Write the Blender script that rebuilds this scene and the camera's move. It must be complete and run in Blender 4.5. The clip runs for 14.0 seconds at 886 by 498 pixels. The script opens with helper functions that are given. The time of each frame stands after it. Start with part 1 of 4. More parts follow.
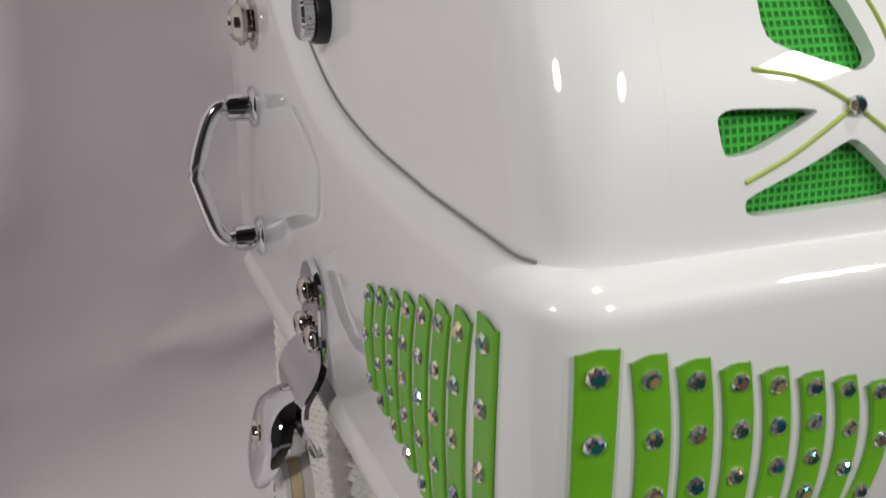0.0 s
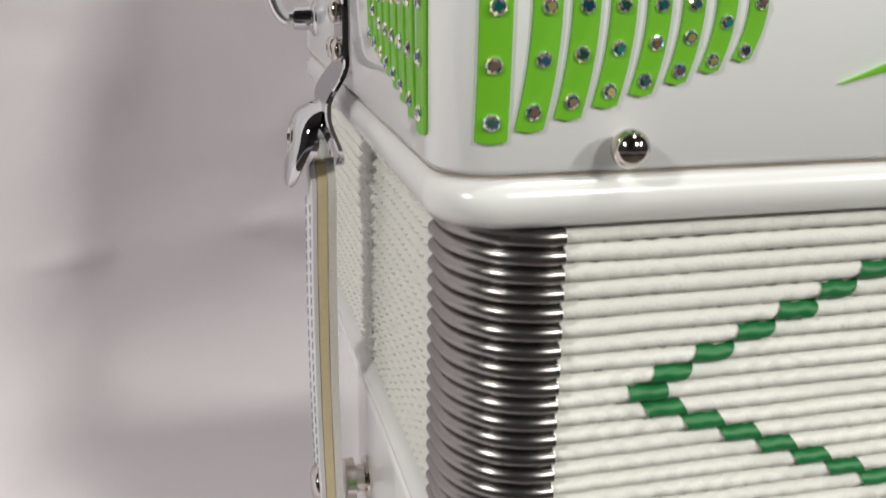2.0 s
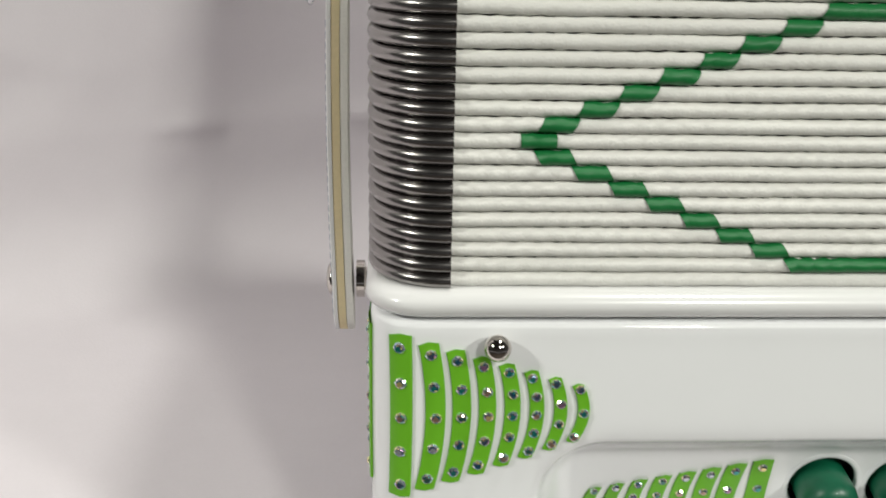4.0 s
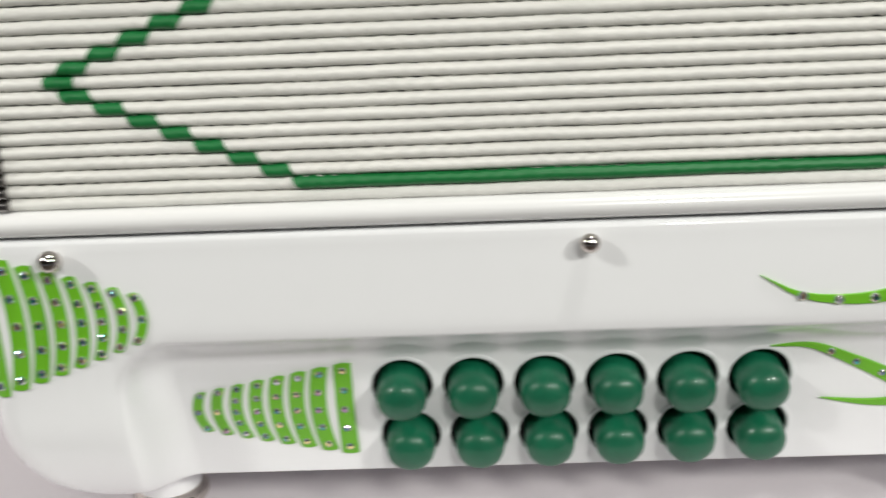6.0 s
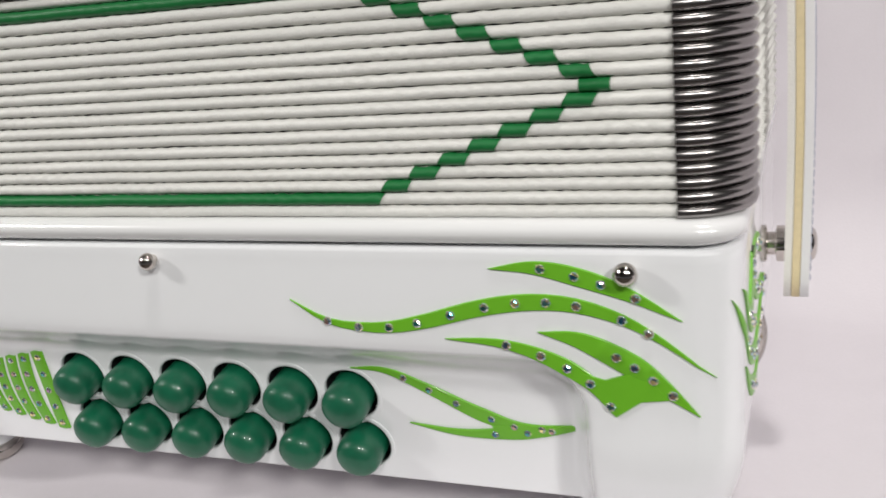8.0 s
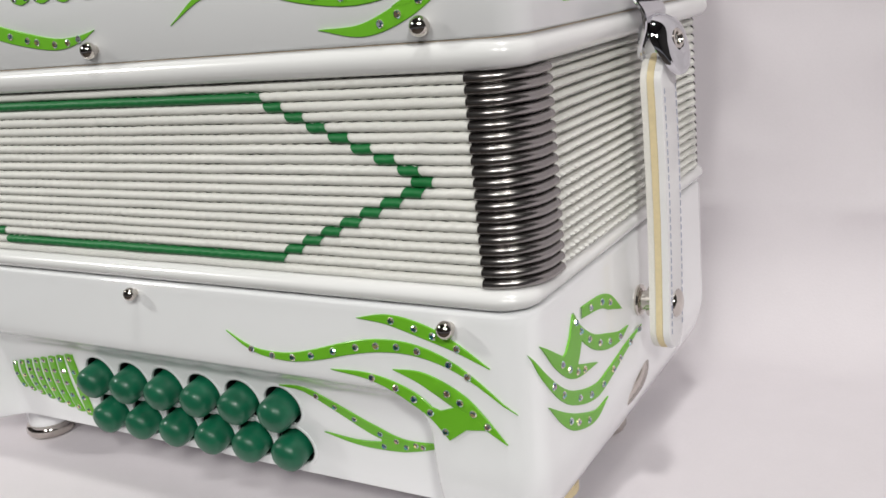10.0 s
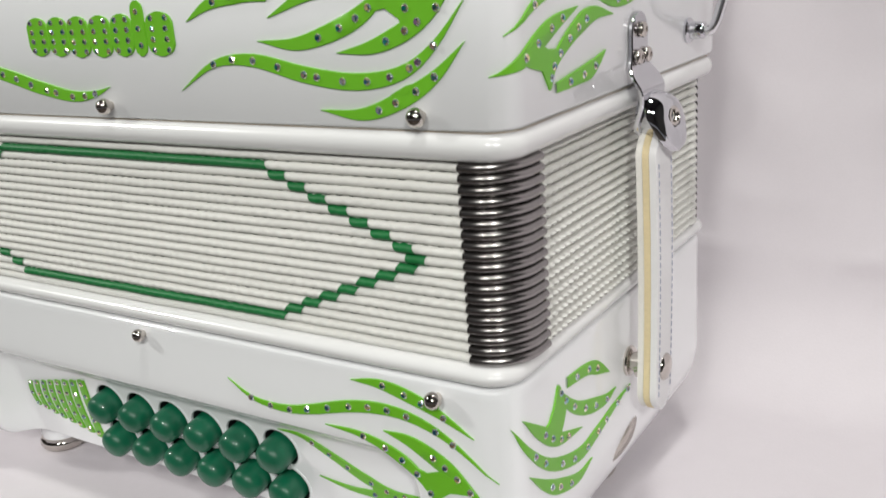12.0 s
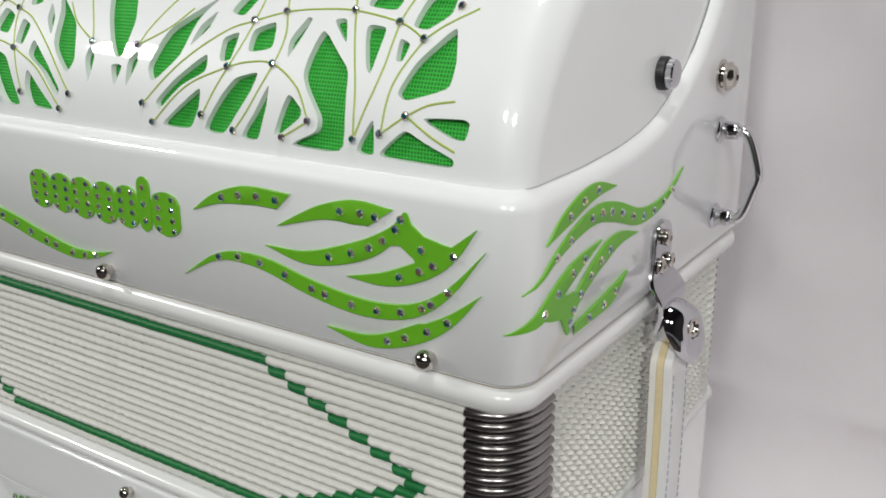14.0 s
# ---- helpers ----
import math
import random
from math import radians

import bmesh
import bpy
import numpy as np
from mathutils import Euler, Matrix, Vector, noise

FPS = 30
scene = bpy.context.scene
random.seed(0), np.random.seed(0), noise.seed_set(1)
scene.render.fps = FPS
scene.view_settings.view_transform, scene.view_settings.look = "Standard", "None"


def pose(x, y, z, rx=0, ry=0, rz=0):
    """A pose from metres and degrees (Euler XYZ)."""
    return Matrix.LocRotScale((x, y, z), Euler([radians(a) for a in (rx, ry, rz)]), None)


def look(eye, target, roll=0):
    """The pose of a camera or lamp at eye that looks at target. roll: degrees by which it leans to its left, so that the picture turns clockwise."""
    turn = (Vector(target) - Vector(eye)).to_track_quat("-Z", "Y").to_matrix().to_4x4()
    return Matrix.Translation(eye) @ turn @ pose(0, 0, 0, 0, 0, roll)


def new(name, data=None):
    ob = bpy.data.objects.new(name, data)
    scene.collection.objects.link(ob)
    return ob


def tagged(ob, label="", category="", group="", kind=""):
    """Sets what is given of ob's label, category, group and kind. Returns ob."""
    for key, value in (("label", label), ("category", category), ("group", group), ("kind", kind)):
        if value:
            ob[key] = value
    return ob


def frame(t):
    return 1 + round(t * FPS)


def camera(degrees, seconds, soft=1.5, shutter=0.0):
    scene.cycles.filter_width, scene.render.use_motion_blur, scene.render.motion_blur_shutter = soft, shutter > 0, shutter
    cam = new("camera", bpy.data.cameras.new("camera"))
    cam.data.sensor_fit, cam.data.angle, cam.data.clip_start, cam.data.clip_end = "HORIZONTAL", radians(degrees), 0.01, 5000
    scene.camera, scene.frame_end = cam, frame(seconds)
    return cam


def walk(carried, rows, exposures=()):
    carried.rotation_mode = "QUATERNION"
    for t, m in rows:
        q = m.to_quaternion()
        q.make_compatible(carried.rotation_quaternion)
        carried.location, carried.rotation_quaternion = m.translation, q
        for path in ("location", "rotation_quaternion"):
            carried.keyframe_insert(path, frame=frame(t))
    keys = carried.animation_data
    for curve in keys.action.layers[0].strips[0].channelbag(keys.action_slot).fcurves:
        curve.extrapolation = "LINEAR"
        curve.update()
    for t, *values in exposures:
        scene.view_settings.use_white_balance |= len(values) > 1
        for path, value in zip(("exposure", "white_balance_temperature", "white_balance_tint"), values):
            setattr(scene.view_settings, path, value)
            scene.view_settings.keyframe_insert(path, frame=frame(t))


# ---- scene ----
cam = camera(49.5, 14.0, soft=1.6, shutter=0.35)
PATH = [
    (0, (-0.2009, -0.0785, 0.1525), (-0.0966, 0.1847, 0.0533), 0.42),
    (0.5, (-0.2033, -0.0882, 0.1394), (-0.1027, 0.1781, 0.0445), 0.54),
    (1, (-0.1968, -0.1028, 0.1251), (-0.1033, 0.1675, 0.0345), 0.84),
    (1.5, (-0.1923, -0.1157, 0.1146), (-0.1114, 0.1586, 0.0239), 0.47),
    (2, (-0.1926, -0.1319, 0.0984), (-0.1225, 0.1453, 0.0077), 0.77),
    (2.5, (-0.1938, -0.1446, 0.0825), (-0.1329, 0.1337, -0.0115), 1.04),
    (2.7, (-0.1892, -0.1478, 0.0725), (-0.1352, 0.1326, -0.0196), 1.72),
    (4.8, (-0.1226, -0.2133, 0.0654), (-0.1171, 0.0681, -0.0384), -0.16),
    (5, (-0.1138, -0.2224, 0.0629), (-0.1081, 0.0610, -0.0353), -0.10),
    (5.5, (-0.0806, -0.2294, 0.0651), (-0.0822, 0.0542, -0.0327), -1.10),
    (6, (-0.0290, -0.2196, 0.0574), (-0.0368, 0.0647, -0.0381), -2.45),
    (6.5, (0.0523, -0.1958, 0.0464), (0.0139, 0.0861, -0.0489), -4.41),
    (7, (0.0984, -0.1877, 0.0353), (0.0360, 0.0909, -0.0567), -4.82),
    (7.5, (0.1304, -0.1894, 0.0443), (0.0422, 0.0848, -0.0394), -6.23),
    (8, (0.1703, -0.2080, 0.0543), (0.0624, 0.0590, -0.0299), -5.68),
    (8.5, (0.2066, -0.2213, 0.0531), (0.0855, 0.0416, -0.0257), -6.40),
    (8.7, (0.2222, -0.2288, 0.0566), (0.0944, 0.0323, -0.0175), -6.58),
    (10.8, (0.2778, -0.2218, 0.0853), (0.1223, 0.0206, 0.0014), -5.61),
    (11, (0.2812, -0.2231, 0.0845), (0.1268, 0.0200, 0.0005), -5.67),
    (11.5, (0.2876, -0.2233, 0.0943), (0.1319, 0.0177, 0.0066), -5.52),
    (12, (0.2807, -0.2195, 0.1122), (0.1232, 0.0203, 0.0244), -4.24),
    (12.5, (0.2794, -0.2143, 0.1327), (0.1228, 0.0254, 0.0432), -2.55),
    (13, (0.2776, -0.2025, 0.1567), (0.1219, 0.0372, 0.0655), -1.23),
    (13.5, (0.2732, -0.1938, 0.1664), (0.1162, 0.0446, 0.0740), -0.74),
    (14, (0.2640, -0.1923, 0.1753), (0.1065, 0.0457, 0.0827), -0.41),
]
walk(cam, [(t, look(eye, target, roll)) for t, eye, target, roll in PATH],
     [(0, -0.80, 6600, 10.3), (0.5, -0.55, 6540, 11), (1.0, -0.34, 6620, 9.5), (2.5, -0.22, 6600, 6), (5.0, -0.38, 6600, 4.5), (6.5, -0.16, 6500, 9.5), (7.2, -0.20, 6480, 10),
      (8.5, -0.47, 6420, 11), (11.0, -0.38, 6450, 8), (12.5, -0.46, 6400, 8), (14.0, -0.74, 6380, 6.5)])

# ---- world and lamps ----
world = bpy.data.worlds.new("room_light")
world.use_nodes = True
world.node_tree.nodes["Background"].inputs["Color"].default_value = (0.95, 0.93, 1.0, 1)
world.node_tree.nodes["Background"].inputs["Strength"].default_value = 0.25
scene.world = world
scene.view_settings.exposure = 0.0


def area_lamp(name, eye, target, size, power, color):
    data = bpy.data.lights.new(name, "AREA")
    data.shape, data.size, data.energy, data.color = "DISK", size, power, color
    ob = new(name, data)
    ob.matrix_world = look(eye, target)
    return ob


area_lamp("studio_lamp", (-1.25, -0.72, 0.88), (0, 0.05, 0), 0.17, 13, (1.0, 0.98, 0.935))
area_lamp("studio_lamp", (0.98, -1.02, 0.80), (0, 0.05, 0), 0.17, 14.5, (1.0, 0.98, 0.935))
area_lamp("studio_lamp", (0.58, -1.90, 1.28), (0, 0.05, 0), 0.26, 22, (1.0, 0.98, 0.935))
area_lamp("ceiling_lamp", (0.55, -0.38, 2.42), (0, 0.0, 0), 0.24, 26, (1.0, 0.98, 0.935))


# ---- materials ----
def material(name, color, rough=0.5, metal=0.0, coat=0.0, grain=0.0, scale=200.0, bump=0.0, blotch=0.0):
    m = bpy.data.materials.new(name)
    m.use_nodes = True
    nt = m.node_tree
    b = nt.nodes["Principled BSDF"]
    b.inputs["Roughness"].default_value, b.inputs["Metallic"].default_value = rough, metal
    b.inputs["Coat Weight"].default_value, b.inputs["Coat Roughness"].default_value = coat, 0.04
    co = nt.nodes.new("ShaderNodeTexCoord")
    fine, wide = nt.nodes.new("ShaderNodeTexNoise"), nt.nodes.new("ShaderNodeTexNoise")
    fine.inputs["Scale"].default_value, wide.inputs["Scale"].default_value = scale, scale / 14
    fine.inputs["Detail"].default_value, wide.inputs["Detail"].default_value = 4, 3
    nt.links.new(co.outputs["Object"], fine.inputs["Vector"])
    nt.links.new(co.outputs["Object"], wide.inputs["Vector"])
    add = nt.nodes.new("ShaderNodeMath")
    add.operation = "MULTIPLY_ADD"
    add.inputs[1].default_value = grain
    nt.links.new(fine.outputs["Fac"], add.inputs[0])
    blot = nt.nodes.new("ShaderNodeMath")
    blot.operation = "MULTIPLY_ADD"
    blot.inputs[1].default_value, blot.inputs[2].default_value = blotch, 1.0 - 0.5 * grain - 0.5 * blotch
    nt.links.new(wide.outputs["Fac"], blot.inputs[0])
    nt.links.new(blot.outputs[0], add.inputs[2])
    mul = nt.nodes.new("ShaderNodeVectorMath")
    mul.operation = "SCALE"
    mul.inputs[0].default_value = color
    nt.links.new(add.outputs[0], mul.inputs["Scale"])
    nt.links.new(mul.outputs[0], b.inputs["Base Color"])
    if bump:
        bn = nt.nodes.new("ShaderNodeBump")
        bn.inputs["Strength"].default_value, bn.inputs["Distance"].default_value = bump, 0.0004
        nt.links.new(fine.outputs["Fac"], bn.inputs["Height"])
        nt.links.new(bn.outputs[0], b.inputs["Normal"])
    return m


LACQUER = material("white_lacquer", (0.895, 0.905, 0.92), 0.45, coat=1.0, grain=0.02, scale=90, blotch=0.03)
LACQUER.node_tree.nodes["Principled BSDF"].inputs["Coat Roughness"].default_value = 0.02
BEADING = material("white_celluloid", (0.77, 0.77, 0.77), 0.22, coat=0.5, grain=0.03, scale=120, blotch=0.04)
CLOTH = material("white_bellows_cloth", (0.735, 0.73, 0.695), 0.7, grain=0.10, scale=1500, bump=0.45, blotch=0.08)
# shade between the bellows folds, painted as a dark colour
GAP_SHADE = material("bellows_gap_shade", (0.12, 0.12, 0.11), 0.9, grain=0.2, scale=600)
TAPE = material("dark_green_cloth", (0.006, 0.150, 0.035), 0.5, grain=0.25, scale=900, bump=0.3, blotch=0.2)
DECAL = material("lime_green_film", (0.150, 0.460, 0.018), 0.42, coat=0.12, grain=0.06, scale=300, blotch=0.06)
LINE = material("lime_green_line", (0.40, 0.52, 0.10), 0.4, grain=0.1, scale=400)
STEEL = material("gunmetal_steel", (0.30, 0.285, 0.28), 0.25, metal=1.0, grain=0.15, scale=500, blotch=0.25)
CHROME = material("chrome", (0.62, 0.62, 0.65), 0.035, metal=1.0, grain=0.05, scale=300, blotch=0.06)
WIRE = material("dull_chrome", (0.74, 0.74, 0.76), 0.16, metal=1.0, grain=0.08, scale=300, blotch=0.08)
NICKEL = material("nickel", (0.60, 0.56, 0.52), 0.11, metal=1.0, grain=0.12, scale=400, blotch=0.12)
BLACK = material("black_plastic", (0.012, 0.012, 0.014), 0.45, grain=0.2, scale=300)
PEARL = material("green_pearl", (0.004, 0.120, 0.058), 0.42, coat=0.25, grain=0.7, scale=190, blotch=0.9)
LEATHER = material("white_leather", (0.76, 0.75, 0.76), 0.45, grain=0.06, scale=700, bump=0.25, blotch=0.05)
FELT = material("white_felt", (0.74, 0.72, 0.68), 0.95, grain=0.15, scale=1200, bump=0.6, blotch=0.1)
TAN = material("tan_leather_edge", (0.70, 0.585, 0.36), 0.8, grain=0.2, scale=700, blotch=0.2)
GRIME = material("brown_seal", (0.34, 0.27, 0.19), 0.8, grain=0.5, scale=300, blotch=0.9)
SEAM = material("dark_seam", (0.24, 0.24, 0.245), 0.7, grain=0.3, scale=400)
THREAD = material("grey_thread", (0.35, 0.36, 0.45), 0.8, grain=0.2, scale=900)
SHEET = material("white_cotton_sheet", (0.700, 0.662, 0.692), 0.85, grain=0.04, scale=900, bump=0.15, blotch=0.05)
WALL = material("room_plaster", (0.09, 0.085, 0.085), 0.9, grain=0.05, scale=60, blotch=0.06)
FLOOR = material("room_floor", (0.08, 0.065, 0.055), 0.6, grain=0.2, scale=30, blotch=0.2)


# facet normal and a random offset pick the colour: glints painted over the iridescence
def crystal_material(name, stops):
    m = material(name, (0.7, 0.7, 0.72), 0.06, metal=0.75, coat=1.0)
    nt = m.node_tree
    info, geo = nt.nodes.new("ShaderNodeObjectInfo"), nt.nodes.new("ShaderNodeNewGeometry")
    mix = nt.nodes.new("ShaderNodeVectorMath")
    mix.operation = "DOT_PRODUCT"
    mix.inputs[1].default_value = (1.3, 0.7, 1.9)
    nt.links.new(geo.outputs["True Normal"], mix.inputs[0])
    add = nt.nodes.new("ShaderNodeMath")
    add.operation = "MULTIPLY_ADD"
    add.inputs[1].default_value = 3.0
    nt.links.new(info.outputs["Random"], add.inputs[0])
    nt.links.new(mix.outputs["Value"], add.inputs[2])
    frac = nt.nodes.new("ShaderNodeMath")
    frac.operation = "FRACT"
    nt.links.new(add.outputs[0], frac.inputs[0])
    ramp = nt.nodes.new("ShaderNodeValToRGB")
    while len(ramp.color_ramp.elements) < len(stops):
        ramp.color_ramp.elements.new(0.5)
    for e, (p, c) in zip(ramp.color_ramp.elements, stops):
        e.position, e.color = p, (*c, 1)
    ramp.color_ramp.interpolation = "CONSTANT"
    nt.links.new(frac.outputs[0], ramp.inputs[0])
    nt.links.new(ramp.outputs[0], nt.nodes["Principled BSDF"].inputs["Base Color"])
    return m


def mesh_cloth_material():
    m = material("green_speaker_cloth", (0.010, 0.30, 0.022), 0.7)
    nt = m.node_tree
    b = nt.nodes["Principled BSDF"]
    co = nt.nodes.new("ShaderNodeTexCoord")
    sep = nt.nodes.new("ShaderNodeSeparateXYZ")
    nt.links.new(co.outputs["Object"], sep.inputs[0])
    parts = []
    for axis in ("X", "Z"):
        s = nt.nodes.new("ShaderNodeMath")
        s.operation = "MULTIPLY"
        s.inputs[1].default_value = 2 * math.pi / 0.00102
        nt.links.new(sep.outputs[axis], s.inputs[0])
        c = nt.nodes.new("ShaderNodeMath")
        c.operation = "SINE"
        nt.links.new(s.outputs[0], c.inputs[0])
        parts.append(c)
    mx = nt.nodes.new("ShaderNodeMath")
    mx.operation = "MAXIMUM"
    nt.links.new(parts[0].outputs[0], mx.inputs[0])
    nt.links.new(parts[1].outputs[0], mx.inputs[1])
    ramp = nt.nodes.new("ShaderNodeValToRGB")
    ramp.color_ramp.elements[0].position, ramp.color_ramp.elements[0].color = 0.0, (0.009, 0.19, 0.013, 1)
    ramp.color_ramp.elements[1].position, ramp.color_ramp.elements[1].color = 0.6, (0.045, 0.52, 0.050, 1)
    nt.links.new(mx.outputs[0], ramp.inputs[0])
    nt.links.new(ramp.outputs[0], b.inputs["Base Color"])
    bn = nt.nodes.new("ShaderNodeBump")
    bn.inputs["Strength"].default_value, bn.inputs["Distance"].default_value = 0.6, 0.0004
    nt.links.new(mx.outputs[0], bn.inputs["Height"])
    nt.links.new(bn.outputs[0], b.inputs["Normal"])
    return m


# the cream, pale and dark stops are painted sparkle and reflections
CRYSTAL = crystal_material("iridescent_crystal_glints", [(0.0, (0.62, 0.66, 0.74)), (0.10, (0.03, 0.16, 0.28)), (0.24, (0.95, 0.80, 0.34)), (0.36, (0.02, 0.34, 0.32)),
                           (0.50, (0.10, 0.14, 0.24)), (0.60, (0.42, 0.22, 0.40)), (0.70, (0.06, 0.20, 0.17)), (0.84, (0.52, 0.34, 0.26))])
CRYSTAL_RIM = crystal_material("pale_rim_glints", [(0.0, (0.92, 0.90, 0.80)), (0.20, (0.45, 0.55, 0.75)), (0.34, (0.95, 0.88, 0.50)), (0.50, (0.60, 0.62, 0.66)),
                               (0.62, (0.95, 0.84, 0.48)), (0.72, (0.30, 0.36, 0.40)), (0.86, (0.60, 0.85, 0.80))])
SPEAKER = mesh_cloth_material()


# ---- mesh tools ----
def finish(name, bm, mat, parent=None, label="", angle=40, weighted=False):
    """Link a bmesh as one mesh object under a thing or a part."""
    bmesh.ops.recalc_face_normals(bm, faces=bm.faces)
    me = bpy.data.meshes.new(name)
    bm.to_mesh(me)
    bm.free()
    me.polygons.foreach_set("use_smooth", [True] * len(me.polygons))
    me.set_sharp_from_angle(angle=radians(angle))
    me.materials.append(mat)
    ob = new(name, me)
    ob.parent = parent
    if label:
        ob["label"] = label
    if weighted:
        w = ob.modifiers.new("even_normals", "WEIGHTED_NORMAL")
        w.keep_sharp = True
    return ob


def part(name, bm, mat, parent, label="", angle=40, weighted=False):
    return finish(name, bm, mat, parent, label, angle, weighted)


def share(name, ob, m, parent, label=""):
    """One more piece on the mesh of ob, at m."""
    o = new(name, ob.data)
    o.parent, o.matrix_local = parent, m
    if label:
        o["label"] = label
    return o


def spline(pts, n):
    """Points along a smooth curve through pts."""
    p = [Vector(q) for q in pts]
    p = [2 * p[0] - p[1]] + p + [2 * p[-1] - p[-2]]
    out = []
    for i in range(n + 1):
        s = i / n * (len(p) - 3)
        k = min(int(s), len(p) - 4)
        t = s - k
        a, b, c, d = p[k:k + 4]
        out.append(0.5 * ((2 * b) + (c - a) * t + (2 * a - 5 * b + 4 * c - d) * t * t + (3 * b - 3 * c + d - a) * t ** 3))
    return out


def rounded(hx, y0, y1, r, steps=8, straight=1):
    """A rounded rectangle in plan, anticlockwise from the front's left end."""
    out = []
    for cx, cy, a0 in ((hx - r, y0 + r, -90), (hx - r, y1 - r, 0), (-hx + r, y1 - r, 90), (-hx + r, y0 + r, 180)):
        out += [(cx + r * math.cos(radians(a0 + 90 * k / steps)), cy + r * math.sin(radians(a0 + 90 * k / steps))) for k in range(steps + 1)]
    return out


def loft(bm, loops, caps=True, closed=True):
    rows = [[bm.verts.new(v) for v in lp] for lp in loops]
    for a, b in zip(rows, rows[1:]):
        n = len(a)
        for i in range(n if closed else n - 1):
            j = (i + 1) % n
            bm.faces.new((a[i], a[j], b[j], b[i]))
    if caps:
        bm.faces.new(rows[0][::-1])
        bm.faces.new(rows[-1])
    return rows


def tube(bm, pts, radius, sides=10, caps=True):
    """A round tube along pts; radius is a number or one for each point."""
    pts = [Vector(p) for p in pts]
    loops, up = [], Vector((0.123, 0.31, 0.94))
    for i, p in enumerate(pts):
        d = (pts[min(i + 1, len(pts) - 1)] - pts[max(i - 1, 0)]).normalized()
        a = d.cross(up).normalized()
        b = d.cross(a)
        r = radius[i] if isinstance(radius, (list, tuple)) else radius
        loops.append([p + r * (math.cos(2 * math.pi * k / sides) * a + math.sin(2 * math.pi * k / sides) * b) for k in range(sides)])
    loft(bm, loops, caps)


def lathe(bm, profile, sides=24, m=Matrix(), caps=True):
    """A turned body about z from (radius, height) pairs."""
    loops = [[m @ Vector((max(r, 1e-5) * math.cos(2 * math.pi * k / sides), max(r, 1e-5) * math.sin(2 * math.pi * k / sides), h)) for k in range(sides)] for r, h in profile]
    loft(bm, loops, caps)


def axis_to(p, direction):
    """A pose at p whose z points along direction."""
    return Matrix.Translation(p) @ Vector(direction).to_track_quat("Z", "Y").to_matrix().to_4x4()


# ---- sizes of the instrument ----
HX, RC = 0.160, 0.010          # treble box: half width, corner radius
HXB = 0.1557                   # bass box
DEPTH = 0.183
FOLD, Z_TOP, Z_BOT = 19, 0.0568, -0.0043
PITCH = (Z_TOP - Z_BOT) / FOLD
TABLE = -0.1085


def front_of(hx, r=RC):
    def f(u, v, h):
        d = min(max(0.0, abs(u) - (hx - r)), r * 0.999)
        c = math.sqrt(r * r - d * d)
        return Vector((u + math.copysign(d / r * h, u), r - c - c / r * h, v))
    return f


def side_of(s, hx, r=RC):
    def f(u, v, h):
        d = min(max(0.0, r - u), r * 0.999)
        c = math.sqrt(r * r - d * d)
        return Vector((s * (hx - r + c + c / r * h), u - d / r * h, v))
    return f


def panel_y(z):
    return 0.0125 - 0.17 * (z + 0.048)


def panel_of(u, v, h):
    return Vector((u, panel_y(v) - h, v - 0.17 * h))


def grille_y(z):
    return 0.005 + 10.3 * max(0.0, z - 0.1168) ** 2


def grille_of(u, v, h):
    k = 20.6 * max(0.0, v - 0.1168)
    n = math.hypot(1, k)
    return Vector((u, grille_y(v) - h / n, v + h * k / n))


# ---- setting ----
def slack(v, most):
    """v held between 0 and most, with soft ends."""
    r = 0.012
    low = 0.5 * (v + math.sqrt(v * v + r * r))
    return most - 0.5 * ((most - low) + math.sqrt((most - low) ** 2 + r * r))


